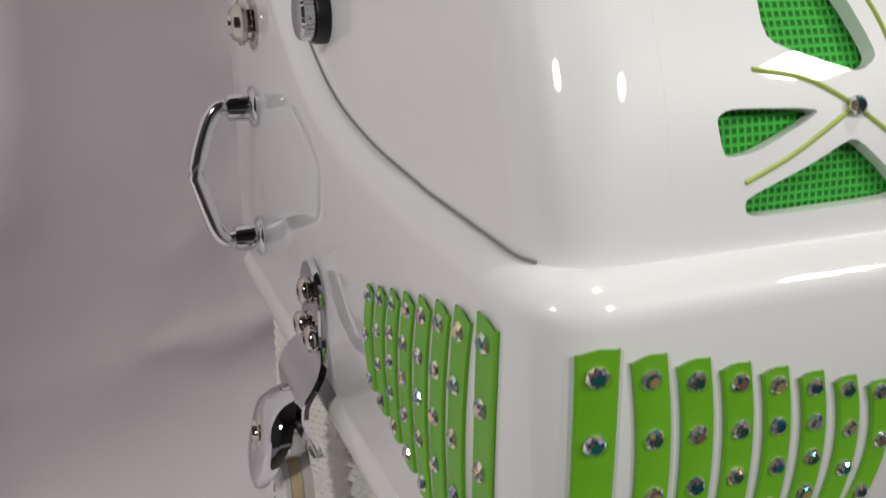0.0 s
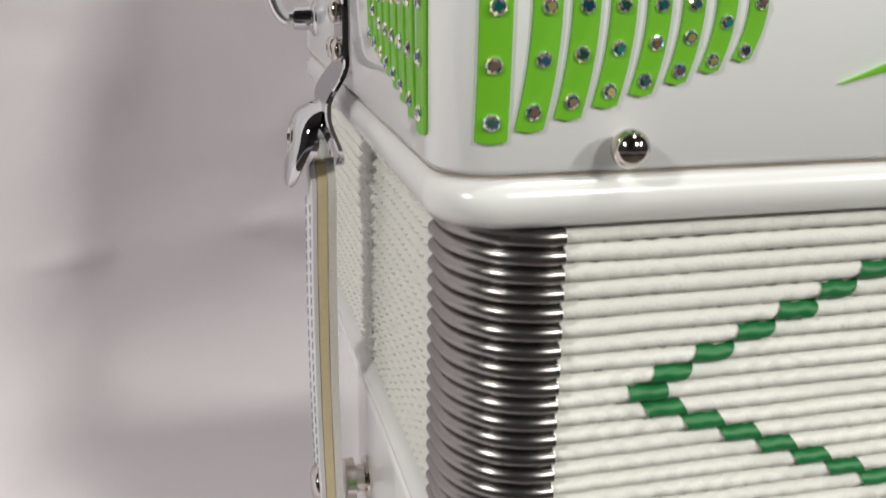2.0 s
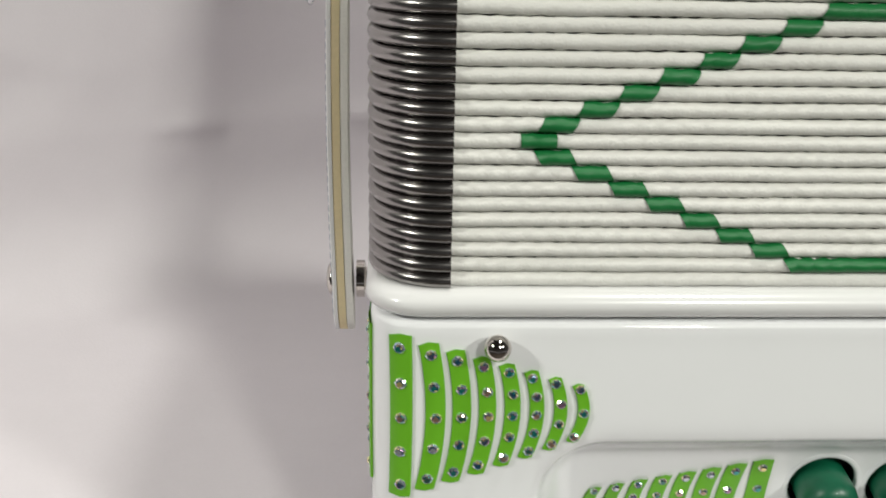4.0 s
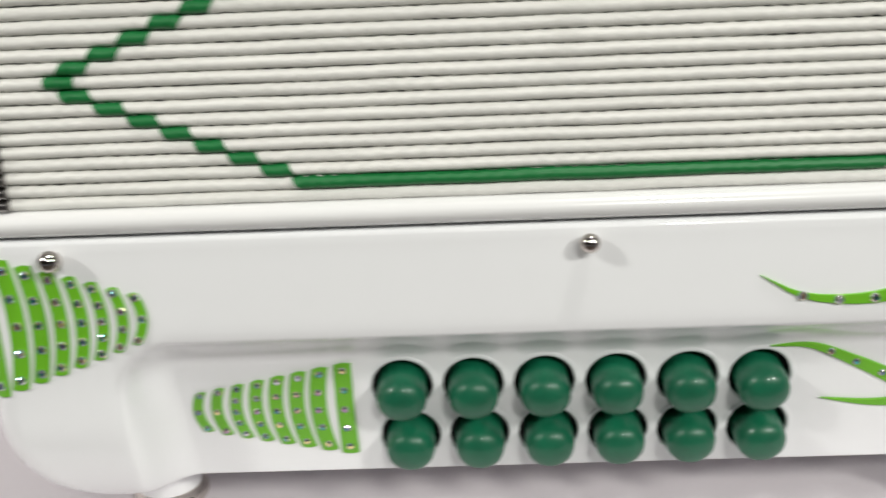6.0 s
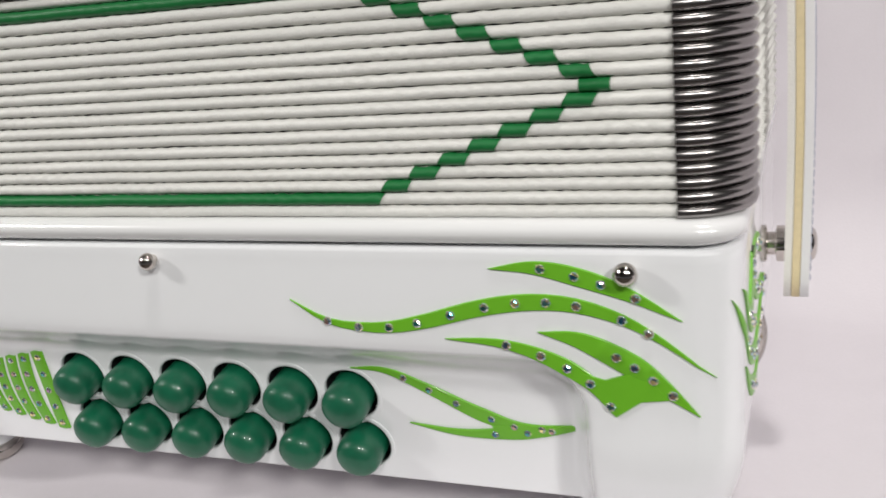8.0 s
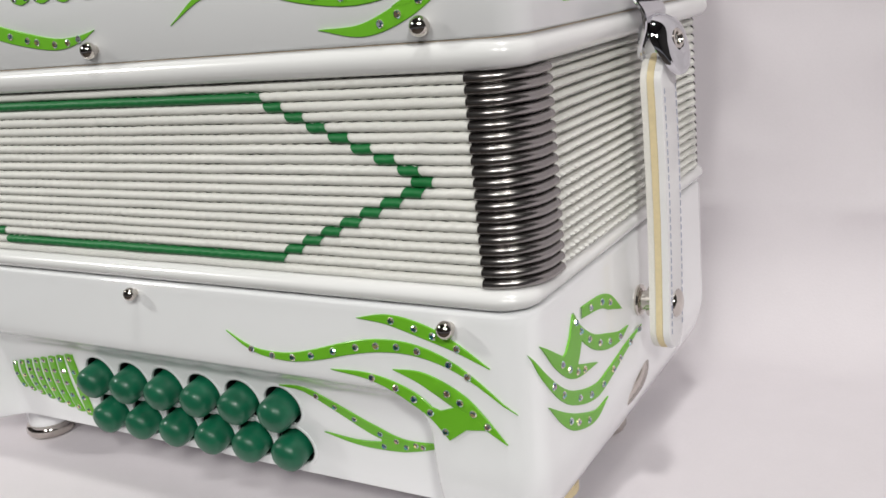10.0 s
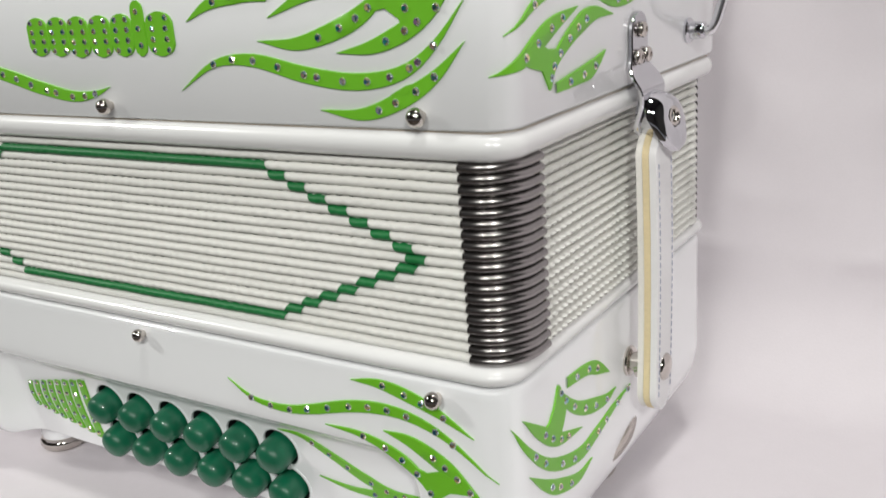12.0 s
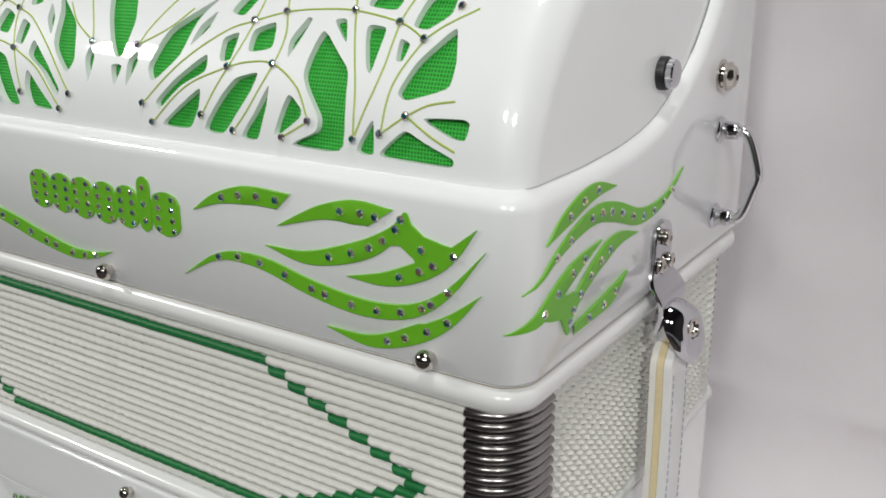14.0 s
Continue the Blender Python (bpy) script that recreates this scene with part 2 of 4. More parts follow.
def build_setting():
    bm = bmesh.new()
    wall_y, rad, low = 0.250, 0.05, TABLE
    front = -0.045
    prof = [(front, low - 0.42 + 0.02 * k) for k in range(21)]
    prof += [(front + 0.01 * k, low) for k in range(1, int((wall_y - rad - front) / 0.01))]
    prof += [(wall_y - rad + rad * math.sin(a), low + rad * (1 - math.cos(a))) for a in [math.pi / 2 * k / 14 for k in range(15)]]
    prof += [(wall_y, low + rad + 0.004 * k) for k in range(1, 100)]
    prof += [(wall_y, low + rad + 0.40 + 0.04 * k) for k in range(1, 30)]
    cols = 420
    grid = []
    for i, (y, z) in enumerate(prof):
        row = []
        for j in range(cols + 1):
            x = -1.3 + 2.6 * j / cols
            up = max(0.0, min(1.0, (z - low) / 0.1))
            deep = 1.0 + 0.6 * max(0.0, min(1.0, (-0.15 - x) / 0.08))
            w = 0.018 * deep * noise.noise((x * 7.5, z * 1.1 + x, 3.1)) + 0.007 * deep * noise.noise((x * 22, z * 2.2, 7.7)) + 0.0022 * noise.noise((x * 9, z * 14, 1.2))
            w += 0.0030 * noise.noise((x * 26 + z * 9, z * 8 - x * 5, 4.4)) + 0.0036 * (1 - 2 * abs(noise.noise((x * 13 + z * 6, z * 17 - x * 4, 9.3)))) + 0.0009 * noise.noise((x * 60, z * 45, 2.2))
            # creases left by folding
            w += 0.0030 * math.exp(-abs(z + 0.040 + 0.02 * x) / 0.007) + 0.0024 * math.exp(-abs(x - 0.262 + 0.05 * z) / 0.008)
            lie = (0.0012 * noise.noise((x * 5 + y * 3, y * 6, 5.0)) + 0.0012 * abs(noise.noise((x * 14 + y * 9, y * 17, 8.0)))) * (1 - up) if y < 0.0 or abs(x) > 0.25 else 0.0
            drape = 0.004 * math.exp(-((x + 0.30) / 0.05) ** 2)
            # the sheet comes forward beside the instrument
            back = max(0.0, min(1.0, (0.08 - x) / 0.14))
            swing = -0.140 * back * back * (3 - 2 * back) + 0.60 * slack(-0.06 - x, 0.28) + 0.2 * slack(-0.34 - x, 9) + 0.30 * slack(x - 0.105, 0.055) - 0.020
            hang = 1.0 if z > low + 0.001 else max(0.0, min(1.0, (y - 0.06) / 0.12))
            row.append(bm.verts.new((x, y - 0.5 * abs(w) - (w + drape) * up - swing * hang, z + lie)))
        grid.append(row)
    for a, b in zip(grid, grid[1:]):
        for j in range(cols):
            bm.faces.new((a[j], a[j + 1], b[j + 1], b[j]))
    sheet = finish("backdrop", bm, SHEET)
    tagged(sheet, "white cotton sheet hung behind and spread under the instrument", "backdrop", kind="structure")
    for name, c, s, mat, lab in (("wall_north", (0, 0.9, 1.05), (5, 0.1, 2.9), WALL, "plain plaster wall behind the hanging sheet"),
                                 ("wall_south", (0, -3.1, 1.05), (5, 0.1, 2.9), WALL, "plain plaster wall of the room"),
                                 ("wall_east", (2.55, -1.1, 1.05), (0.1, 3.9, 2.9), WALL, "plain plaster side wall of the room"),
                                 ("wall_west", (-2.55, -1.1, 1.05), (0.1, 3.9, 2.9), WALL, "plain plaster side wall of the room"),
                                 ("ceiling", (0, -1.1, 2.55), (5, 3.9, 0.1), WALL, "plain white ceiling of the room"),
                                 ("floor", (0, -1.1, -0.9), (5.2, 4.1, 0.1), FLOOR, "dull brown floor of the room")):
        bm = bmesh.new()
        bmesh.ops.create_cube(bm, size=1, matrix=Matrix.Translation(c) @ Matrix.Diagonal((*s, 1)))
        tagged(finish(name, bm, mat), lab, name.split("_")[0], kind="structure")
    table = new("display_table")
    tagged(table, "plain table hidden under the white sheet", "table")
    bm = bmesh.new()
    bmesh.ops.create_cube(bm, size=1, matrix=Matrix.Translation((0, 0.110, TABLE - 0.022)) @ Matrix.Diagonal((2.4, 0.29, 0.03, 1)))
    part("tabletop", bm, WALL, table)
    for sx in (-1.1, 1.1):
        for sy in (0.0, 0.22):
            bm = bmesh.new()
            tube(bm, [(sx, sy, -0.85), (sx, sy, TABLE - 0.037)], 0.025, 12)
            part("leg", bm, WALL, table)


build_setting()

accordion = new("accordion")
tagged(accordion, "white button accordion with lime green flame decals, standing on end", "accordion")


# ---- treble box ----
GX, GR = 0.1562, 0.015          # grille cover: half width, corner radius
def build_treble():
    """One lacquered shell whose side walls rise to the back along the seam of the grille cover."""
    e, zb, flat, high = 0.0050, 0.0658, 0.1164, 0.270
    seam = spline([(0.040, flat, 0), (0.067, 0.1180, 0), (0.090, 0.1226, 0), (0.1105, 0.1332, 0), (0.1245, 0.1448, 0), (0.1345, 0.158, 0), (0.142, 0.176, 0), (0.1465, 0.205, 0), (0.150, 0.240, 0), (0.154, 0.262, 0), (0.160, high, 0)], 60)
    cols = []                     # plan x, y, outward normal, top point's y and z, and the way up out of the rim
    cols.append((0.0, 0.0, 0, -1, 0.0, flat, 0, 1))
    for x in (0.05, 0.10, 0.14):
        cols.append((x, 0.0, 0, -1, 0.0, flat, 0, 1))
    for k in range(9):
        a = radians(-90 + 90 * k / 8)
        y = RC + RC * math.sin(a)
        cols.append((HX - RC + RC * math.cos(a), y, math.cos(a), math.sin(a), y, flat, 0, 1))
    for y in (0.02, 0.03):
        cols.append((HX, y, 1, 0, y, flat, 0, 1))
    for k, p in enumerate(seam):
        d = (seam[min(k + 1, 60)] - seam[max(k - 1, 0)]).normalized()
        cols.append((HX, p.x, 1, 0, p.x, p.y, -d.y, d.x))
    for k in range(9):
        a = radians(90 * k / 8)
        y = DEPTH - RC + RC * math.sin(a)
        cols.append((HX - RC + RC * math.cos(a), y, math.cos(a), math.sin(a), y, high, 0, 1))
    for x in (0.10, 0.05, 0.0):
        cols.append((x, DEPTH, 0, 1, DEPTH, high, 0, 1))
    loops = []
    for kind in range(-2, 11):
        half = []
        for x, y, nx, ny, ty, tz, vy, vz in cols:
            if kind == -2:
                half.append((x - 0.0012 * nx, y - 0.0012 * ny, zb))
            elif kind == -1:
                half.append((x, y, zb + 0.0012))
            elif kind > 8:
                i, u = e + (0.0010 if kind == 10 else 0.0), 0.0
                half.append((x - i * nx, ty + vy * u - i * ny, tz + vz * u))
            else:
                a = math.pi / 2 * kind / 8
                i, u = e * (1 - math.cos(a)), e * (math.sin(a) - 1)
                half.append((x - i * nx, ty + vy * u - i * ny, tz + vz * u))
        loops.append(half + [(-p[0], p[1], p[2]) for p in half[-2:0:-1]])
    bm = bmesh.new()
    rows = loft(bm, loops, caps=False)
    n = len(cols)
    for ring in (rows[0], rows[-1]):
        for k in range(n - 1):
            face = [ring[k], ring[k + 1], ring[-(k + 1)] if k < n - 2 else None, ring[-k] if k else None]
            face = [v for v in face if v is not None]
            if len(set(face)) > 2:
                bm.faces.new(face)
    box = part("treble_box", bm, LACQUER, accordion, "glossy white lacquered box with raised rear sides", 50)
    for sx in (-1, 1):
        bm = bmesh.new()
        line = [(sx * (GX + 0.0002), p.x, p.y + 0.0001) for p in seam[:52]]
        path = [(sx * (GX - 0.0085 + 0.0088 * math.cos(a)), 0.0135 - 0.0088 * math.sin(a), flat + 0.0002) for a in [radians(30 - 10 * k) for k in range(4)]]
        tube(bm, path + line[:22], 0.00008 if sx > 0 else 0.00021, 8)
        tube(bm, line[21:], 0.00024, 8)
        part("cover_seam", bm, SEAM, box, "dark joint round the grille cover")


build_treble()

MID = 0.0027                    # middle of the cut pattern
G0, G1 = 0.1162, 0.1635


def build_grille():
    cover_loops = []
    levels = [(G0 + (G1 - G0) * k / 12, 0.0) for k in range(13)]
    levels += [(0.1705, 0.0365), (0.1765, 0.047), (0.182, 0.060), (0.1865, 0.075), (0.190, 0.092), (0.192, 0.115), (0.193, 0.135)]
    for z, y in levels:
        y0 = y or grille_y(z)
        inset = max(0.0, (z - G1)) ** 2 * 14
        r = min(GR, 0.0085 + 0.0065 * max(0.0, (z - G0) / (G1 - G0)))
        lp = [(-(GX - inset), 0.150, z)]
        lp += [(-(GX - inset) + r - r * math.sin(a), min(0.149, y0 + r - r * math.cos(a)), z) for a in [math.pi / 2 * (8 - k) / 8 for k in range(9)]]
        lp += [(-(GX - GR - inset), min(0.149, y0), z), (GX - GR - inset, min(0.149, y0), z)]
        lp += [((GX - inset) - r + r * math.sin(a), min(0.149, y0 + r - r * math.cos(a)), z) for a in [math.pi / 2 * k / 8 for k in range(9)]]
        lp.append(((GX - inset), 0.150, z))
        cover_loops.append(lp)
    bm = bmesh.new()
    rows = [[bm.verts.new(v) for v in lp] for lp in cover_loops]
    for r, (a, b) in enumerate(zip(rows, rows[1:])):
        for i in range(len(a) - 1):
            if r < 12 and i == 10:
                continue            # the opening that the cut panel fills
            bm.faces.new((a[i], a[i + 1], b[i + 1], b[i]))
    bm.faces.new(rows[-1])
    cover = part("grille_cover", bm, LACQUER, accordion, "glossy white domed grille cover", 60)

    bm = bmesh.new()
    edges = []

    def ring(pts):
        vs = [bm.verts.new((u, 0, v)) for u, v in pts]
        edges.extend(bm.edges.new((vs[i], vs[(i + 1) % len(vs)])) for i in range(len(vs)))

    w = GX - GR
    n = 24
    ring([(-w + 2 * w * k / n, G0) for k in range(n + 1)] + [(w - 2 * w * k / n, G1 + 0.0) for k in range(n + 1)])

    def soften(p):
        for share_ in (0.14, 0.24):
            q = []
            for i in range(len(p)):
                a, b = Vector(p[i]), Vector(p[(i + 1) % len(p)])
                q += [a.lerp(b, share_), a.lerp(b, 1 - share_)]
            p = q
        return [(v.x, v.y) for v in p]

    def hole(*mm, both=True):
        p = [(mm[i] / 1000, mm[i + 1] / 1000) for i in range(0, len(mm), 2)]
        cx = sum(q[0] for q in p) / len(p)
        cz = sum(q[1] for q in p) / len(p)
        p = soften([(cx + (x - cx) * 1.07, max(0.1188, min(cz + (z - cz) * 1.07, 0.1625))) for x, z in p])
        ring(p)
        if both:
            ring([(2 * MID - x, z) for x, z in p])

    hole(3.2, 137.3, 8.8, 137.3, 6.4, 130.4, both=False)
    hole(11, 139.1, 14.4, 142.1, 15.6, 138.6, 11.9, 130.4)
    hole(-4.3, 150.8, 3.3, 140.5, 7.5, 140.5, 8.3, 150.8, 1.7, 161, -10.7, 161, both=False)
    hole(21.1, 138.1, 25.4, 148.7, 42.1, 158.6, 35.9, 151.9, 33.6, 141.6, 24.2, 133.7)
    hole(36.6, 144.3, 38.2, 150.3, 43.2, 154.8, 42.1, 149.7)
    hole(26.9, 128, 34, 134.9, 44.6, 142.7, 45.8, 137.6, 36.9, 133.4, 28.6, 125.6)
    hole(29.6, 121, 35.7, 125.9, 45, 133.2, 45.3, 127.5, 42.6, 121.2)
    hole(48, 121.4, 55, 132.3, 58.6, 136.5, 66.9, 138.6, 65.1, 133.1, 56.9, 121.2)
    hole(50.8, 141, 49.5, 147.2, 55.4, 149.2, 55.1, 141.7)
    hole(63.1, 120.6, 68.3, 127.9, 72.1, 135.9, 72.4, 129.8, 70.2, 120.7)
    hole(60.9, 144.1, 60.5, 150, 68, 152.5, 69.9, 145.6)
    hole(76.3, 122.8, 80, 134.2, 85.4, 130.1, 85.3, 128.1, 77.8, 122.5)
    hole(83.8, 138.9, 86.3, 150.8, 95, 144, 99.1, 140.7, 101.6, 120.8, 81.6, 121, 91.7, 125.4, 91.9, 129.2)
    hole(88.7, 153.8, 93, 154.2, 95.9, 147.9)
    hole(100.6, 152.8, 107.5, 152.3, 107.3, 146.7, 106.6, 141.2, 104.8, 142.7)
    hole(76.6, 143.2, 75.5, 148.1, 78.9, 153.9, 80.9, 153.5, 79, 148)
    hole(113.8, 144.7, 113, 150.1, 116.8, 148.8, 115.8, 144.7)
    hole(117.1, 137.3, 120.8, 144.7, 126.9, 151.1, 129.2, 152.9, 132, 145.4, 132.1, 139.4, 120.2, 135.7)
    hole(125.5, 131.5, 138.2, 132.2, 140, 131.4, 139.3, 127.3, 135.2, 127.6)
    hole(113.2, 120.6, 116.7, 124.2, 121.3, 128, 127.3, 125.4, 136.1, 122.4, 135.5, 120.3)
    hole(105.3, 120.8, 110.6, 130.5, 111.8, 120.7)
    hole(98.2, 157.7, 99.1, 161.1, 109.3, 161.3, 108.4, 156.8)
    hole(115.6, 153.4, 117.3, 160.9, 125.6, 161.1, 126, 156.4, 120.5, 152.6)
    hole(48.5, 154.7, 51.8, 160, 58.2, 160.5, 54.3, 153.6)
    bmesh.ops.triangle_fill(bm, use_beauty=True, edges=edges, normal=(0, -1, 0))
    # the front sheet, its edges turned inwards to the thickness
    for k in range(1, 24):
        bmesh.ops.bisect_plane(bm, geom=bm.verts[:] + bm.edges[:] + bm.faces[:], plane_co=(0, 0, G0 + (G1 - G0) * k / 24), plane_no=(0, 0, 1))
    for v in bm.verts:
        v.co.y = grille_y(v.co.z)
    rim = [e for e in bm.edges if e.is_boundary]
    got = bmesh.ops.extrude_edge_only(bm, edges=rim)
    for v in got["geom"]:
        if isinstance(v, bmesh.types.BMVert):
            v.co = grille_of(v.co.x, v.co.z, -0.0021)
    part("grille_panel", bm, LACQUER, cover, "white panel cut into a web of curved bars", 50)

    bm = bmesh.new()
    loft(bm, [[grille_of(x, z, -0.0024 - t) for x, t in ((-w, 0), (w, 0), (w, 0.0006), (-w, 0.0006))] for z in [G0 + 0.0008 + (G1 - G0) * k / 14 for k in range(15)]])
    part("speaker_cloth", bm, SPEAKER, cover, "bright green woven speaker cloth")

    def stripe(*mm):
        p = [(mm[i] / 1000, mm[i + 1] / 1000, 0) for i in range(0, len(mm), 2)]
        for flip in (0, 1):
            line = [(2 * MID - q.x if flip else q.x, min(q.y, G1 - 0.001)) for q in spline(p, 5 * len(mm))]
            bm = bmesh.new()
            tube(bm, [grille_of(u, v, -0.00006) for u, v in line], 0.00034, 6)
            part("pinstripe", bm, LINE, cover)

    stripe(21, 126.8, 34.9, 139.7, 49.5, 149.2, 59.6, 152.5)
    stripe(59.6, 152.5, 70.6, 155.2, 82.6, 156.3, 94.9, 156.3, 111.2, 153.9, 120.7, 150.2)
    stripe(120.7, 150.2, 125.7, 153.8, 133.8, 158)
    stripe(25.8, 121.5, 39.4, 133.3, 54.8, 139.7)
    stripe(54.8, 139.7, 62.5, 141.4, 72, 141.4, 82.6, 135.9, 88.5, 127.4)
    stripe(88.5, 127.4, 79.4, 122.2)
    stripe(47.2, 125.6, 54.8, 139.7, 58, 146.5, 59.6, 152.5, 60.1, 159.4)
    stripe(60.5, 122.2, 65.8, 129.2, 72, 141.4, 73.3, 148.8, 70.6, 155.2, 68.6, 159.6)
    stripe(104.6, 124.2, 102.6, 138.1, 94.9, 156.3, 92.5, 160.1)
    stripe(104.6, 124.2, 110.3, 141.4, 111.2, 153.9, 113, 160.6)
    stripe(113.4, 126.5, 114.8, 138.9, 120.7, 150.2)
    stripe(113.4, 126.5, 120.9, 131.6, 127.4, 134.8, 134.9, 136.3)
    stripe(120.9, 131.6, 129.7, 127, 136.7, 124.2)
    stripe(13.7, 143.6, 17.1, 149.5, 24, 158)
    stripe(13.7, 143.6, 25.2, 149.1, 32.6, 155)
    return cover


def crystal_mesh():
    """A flat-backed cut stone of 1 mm radius: girdle, crown facets, table."""
    bm = bmesh.new()
    n = 8
    low = [bm.verts.new((math.cos(2 * math.pi * k / n), math.sin(2 * math.pi * k / n), 0)) for k in range(n)]
    gir = [bm.verts.new((1.02 * math.cos(2 * math.pi * k / n), 1.02 * math.sin(2 * math.pi * k / n), 0.18)) for k in range(n)]
    mid = [bm.verts.new((0.78 * math.cos(2 * math.pi * (k + 0.5) / n), 0.78 * math.sin(2 * math.pi * (k + 0.5) / n), 0.48)) for k in range(n)]
    tab = [bm.verts.new((0.50 * math.cos(2 * math.pi * k / n), 0.50 * math.sin(2 * math.pi * k / n), 0.66)) for k in range(n)]
    for k in range(n):
        j = (k + 1) % n
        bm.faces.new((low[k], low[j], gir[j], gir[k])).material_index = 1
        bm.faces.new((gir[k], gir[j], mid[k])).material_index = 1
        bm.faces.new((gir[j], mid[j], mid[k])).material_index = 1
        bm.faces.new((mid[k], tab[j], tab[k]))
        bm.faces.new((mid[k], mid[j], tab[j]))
    bm.faces.new(tab)
    bm.faces.new(low[::-1])
    bmesh.ops.recalc_face_normals(bm, faces=bm.faces)
    me = bpy.data.meshes.new("rhinestone")
    bm.to_mesh(me)
    bm.free()
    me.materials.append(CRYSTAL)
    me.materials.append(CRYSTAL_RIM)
    return me


STONE = crystal_mesh()


def stone(parent, where, u, v, radius):
    """One crystal on the surface `where` at (u, v)."""
    p = where(u, v, 0.00045)
    nrm = (where(u, v, 0.01) - where(u, v, 0)).normalized()
    nrm = (nrm + Vector((random.uniform(-1, 1), random.uniform(-1, 1), random.uniform(-1, 1))) * 0.06).normalized()
    o = new("rhinestone", STONE)
    o.parent = parent
    o.matrix_local = axis_to(p, nrm) @ Matrix.Rotation(random.uniform(0, 6.28), 4, "Z") @ Matrix.Scale(radius, 4)
    return o


grille = build_grille()
for u, v in ((21, 126.8), (25.8, 121.5), (47.2, 125.6), (60.5, 122.2), (79.4, 122.2), (88.5, 127.4), (104.6, 124.2), (113.4, 126.5), (120.9, 131.6),
             (120.7, 150.2), (111.2, 153.9), (54.8, 139.7), (72, 141.4), (59.6, 152.5), (70.6, 155.2), (94.9, 156.3), (128.5, 158.3), (13.7, 143.6)):
    for x in (u / 1000, 2 * MID - u / 1000):
        stone(grille, grille_of, x, v / 1000, 0.00125)


# ---- bellows ----
def build_bellows():
    off = 0.0011
    hx, y0, y1, r = 0.1560, 0.0022, 0.177, 0.0145
    bm = bmesh.new()
    # added dark body behind the folds; its colour stands in for the gaps' shade
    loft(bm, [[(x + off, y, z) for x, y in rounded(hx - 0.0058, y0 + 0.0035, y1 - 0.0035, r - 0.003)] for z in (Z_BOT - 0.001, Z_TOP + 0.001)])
    bellows = part("bellows", bm, GAP_SHADE, accordion, "closed white cloth bellows with steel corners")
    q = PITCH / 2

    def ripple(x, f, a):
        """Small dents that the pressed cards leave in the front of a fold."""
        b = math.sin(2 * math.pi * x / 0.0044 + 1.1 * f + 5.0 * noise.noise((x * 60, f * 5.3, 2.0)))
        b *= 0.35 + 0.9 * abs(noise.noise((x * 35, f * 3.1, 6.0)))
        return 0.00022 * b * math.cos(radians(a) - 1.0), 0.00028 * b

    def long_loop(inset):
        pts = rounded(hx - inset, y0 + inset, y1 - inset, r - inset * 0.5, 6)
        ref = rounded(hx, y0, y1, r, 6)
        out = []
        for i, p in enumerate(pts):
            o = pts[(i + 1) % len(pts)]
            n = max(1, round(math.dist(ref[i], ref[(i + 1) % len(ref)]) / 0.0011))
            out += [(p[0] + (o[0] - p[0]) * k / n, p[1] + (o[1] - p[1]) * k / n) for k in range(n)]
        return out

    for f in range(FOLD):
        zc = Z_TOP - (f + 0.5) * PITCH
        bm = bmesh.new()
        loops = []
        for a in (-90, -62, -35, 0, 35, 62, 90):
            inset = 0.0019 * (1 - math.cos(radians(a)))
            lp = []
            for x, y in long_loop(inset):
                wob = 0.00016 * noise.noise((x * 55, y * 55, f * 3.7)) + 0.0001 * noise.noise((x * 160, y * 160, f * 9.1))
                if abs(x) > hx - 0.006 and y0 + 0.016 < y < y1 - 0.016:
                    # pressed pleats along the sides
                    b = 0.5 + 0.5 * math.sin(2 * math.pi * (y / 0.0037 + 0.15 * f) + 0.6 * noise.noise((y * 90, f * 1.7, 4.0)))
                    x -= math.copysign(0.0013 * b * math.cos(radians(a)) + 0.0034 * (1 - math.cos(radians(a))), x)
                    wob -= 0.08 * q * math.sin(radians(a))
                elif y < y0 + 0.006 and abs(x) < hx - 0.01:
                    dz, dy = ripple(x, f, a)
                    wob += dz
                    y += dy
                lp.append((x + off, y + (0.00025 * noise.noise((x * 40, f * 2.3, 0.5)) if y < y0 + 0.004 else 0), zc + 0.965 * q * math.sin(radians(a)) + wob))
            loops.append(lp)
        loft(bm, loops, caps=False)
        part("fold", bm, CLOTH, bellows, angle=70)

    def corner(zc, sx, sy):
        """A bent steel cover over one fold's corner."""
        cx, cy = hx - r, (y0 + r if sy < 0 else y1 - r)
        last = 0 if sy < 0 else 40
        first = math.degrees(math.acos(((0.1392 + off if sx < 0 else 0.1421 - off) - cx) / r))
        path = [(sx * (cx + r * math.cos(radians(last + (first - last) * k / 10))), cy + sy * r * math.sin(radians(last + (first - last) * k / 10))) for k in range(10, -1, -1)]
        path += [(sx * hx, y0 + e) for e in (0.0180, 0.0205) if sy < 0]
        bm = bmesh.new()
        pts = [Vector((x + off, y, zc)) for x, y in path]
        loops = []
        for i, p in enumerate(pts):
            d = (pts[min(i + 1, len(pts) - 1)] - pts[max(i - 1, 0)]).normalized()
            out = Vector((d.y, -d.x, 0))
            if out.dot(Vector((sx, sy, 0))) < 0:
                out = -out
            lp = []
            for k in range(12):
                a = 2 * math.pi * k / 12
                lp.append(p + out * ((0.0014 - 0.0018) * min(1.0, i / 5) - 0.0005 * max(0.0, 1 - i / 5) + 0.0018 * math.cos(a)) + Vector((0, 0, 0.985 * q * math.sin(a))))
            loops.append(lp)
        loft(bm, loops)
        return bm

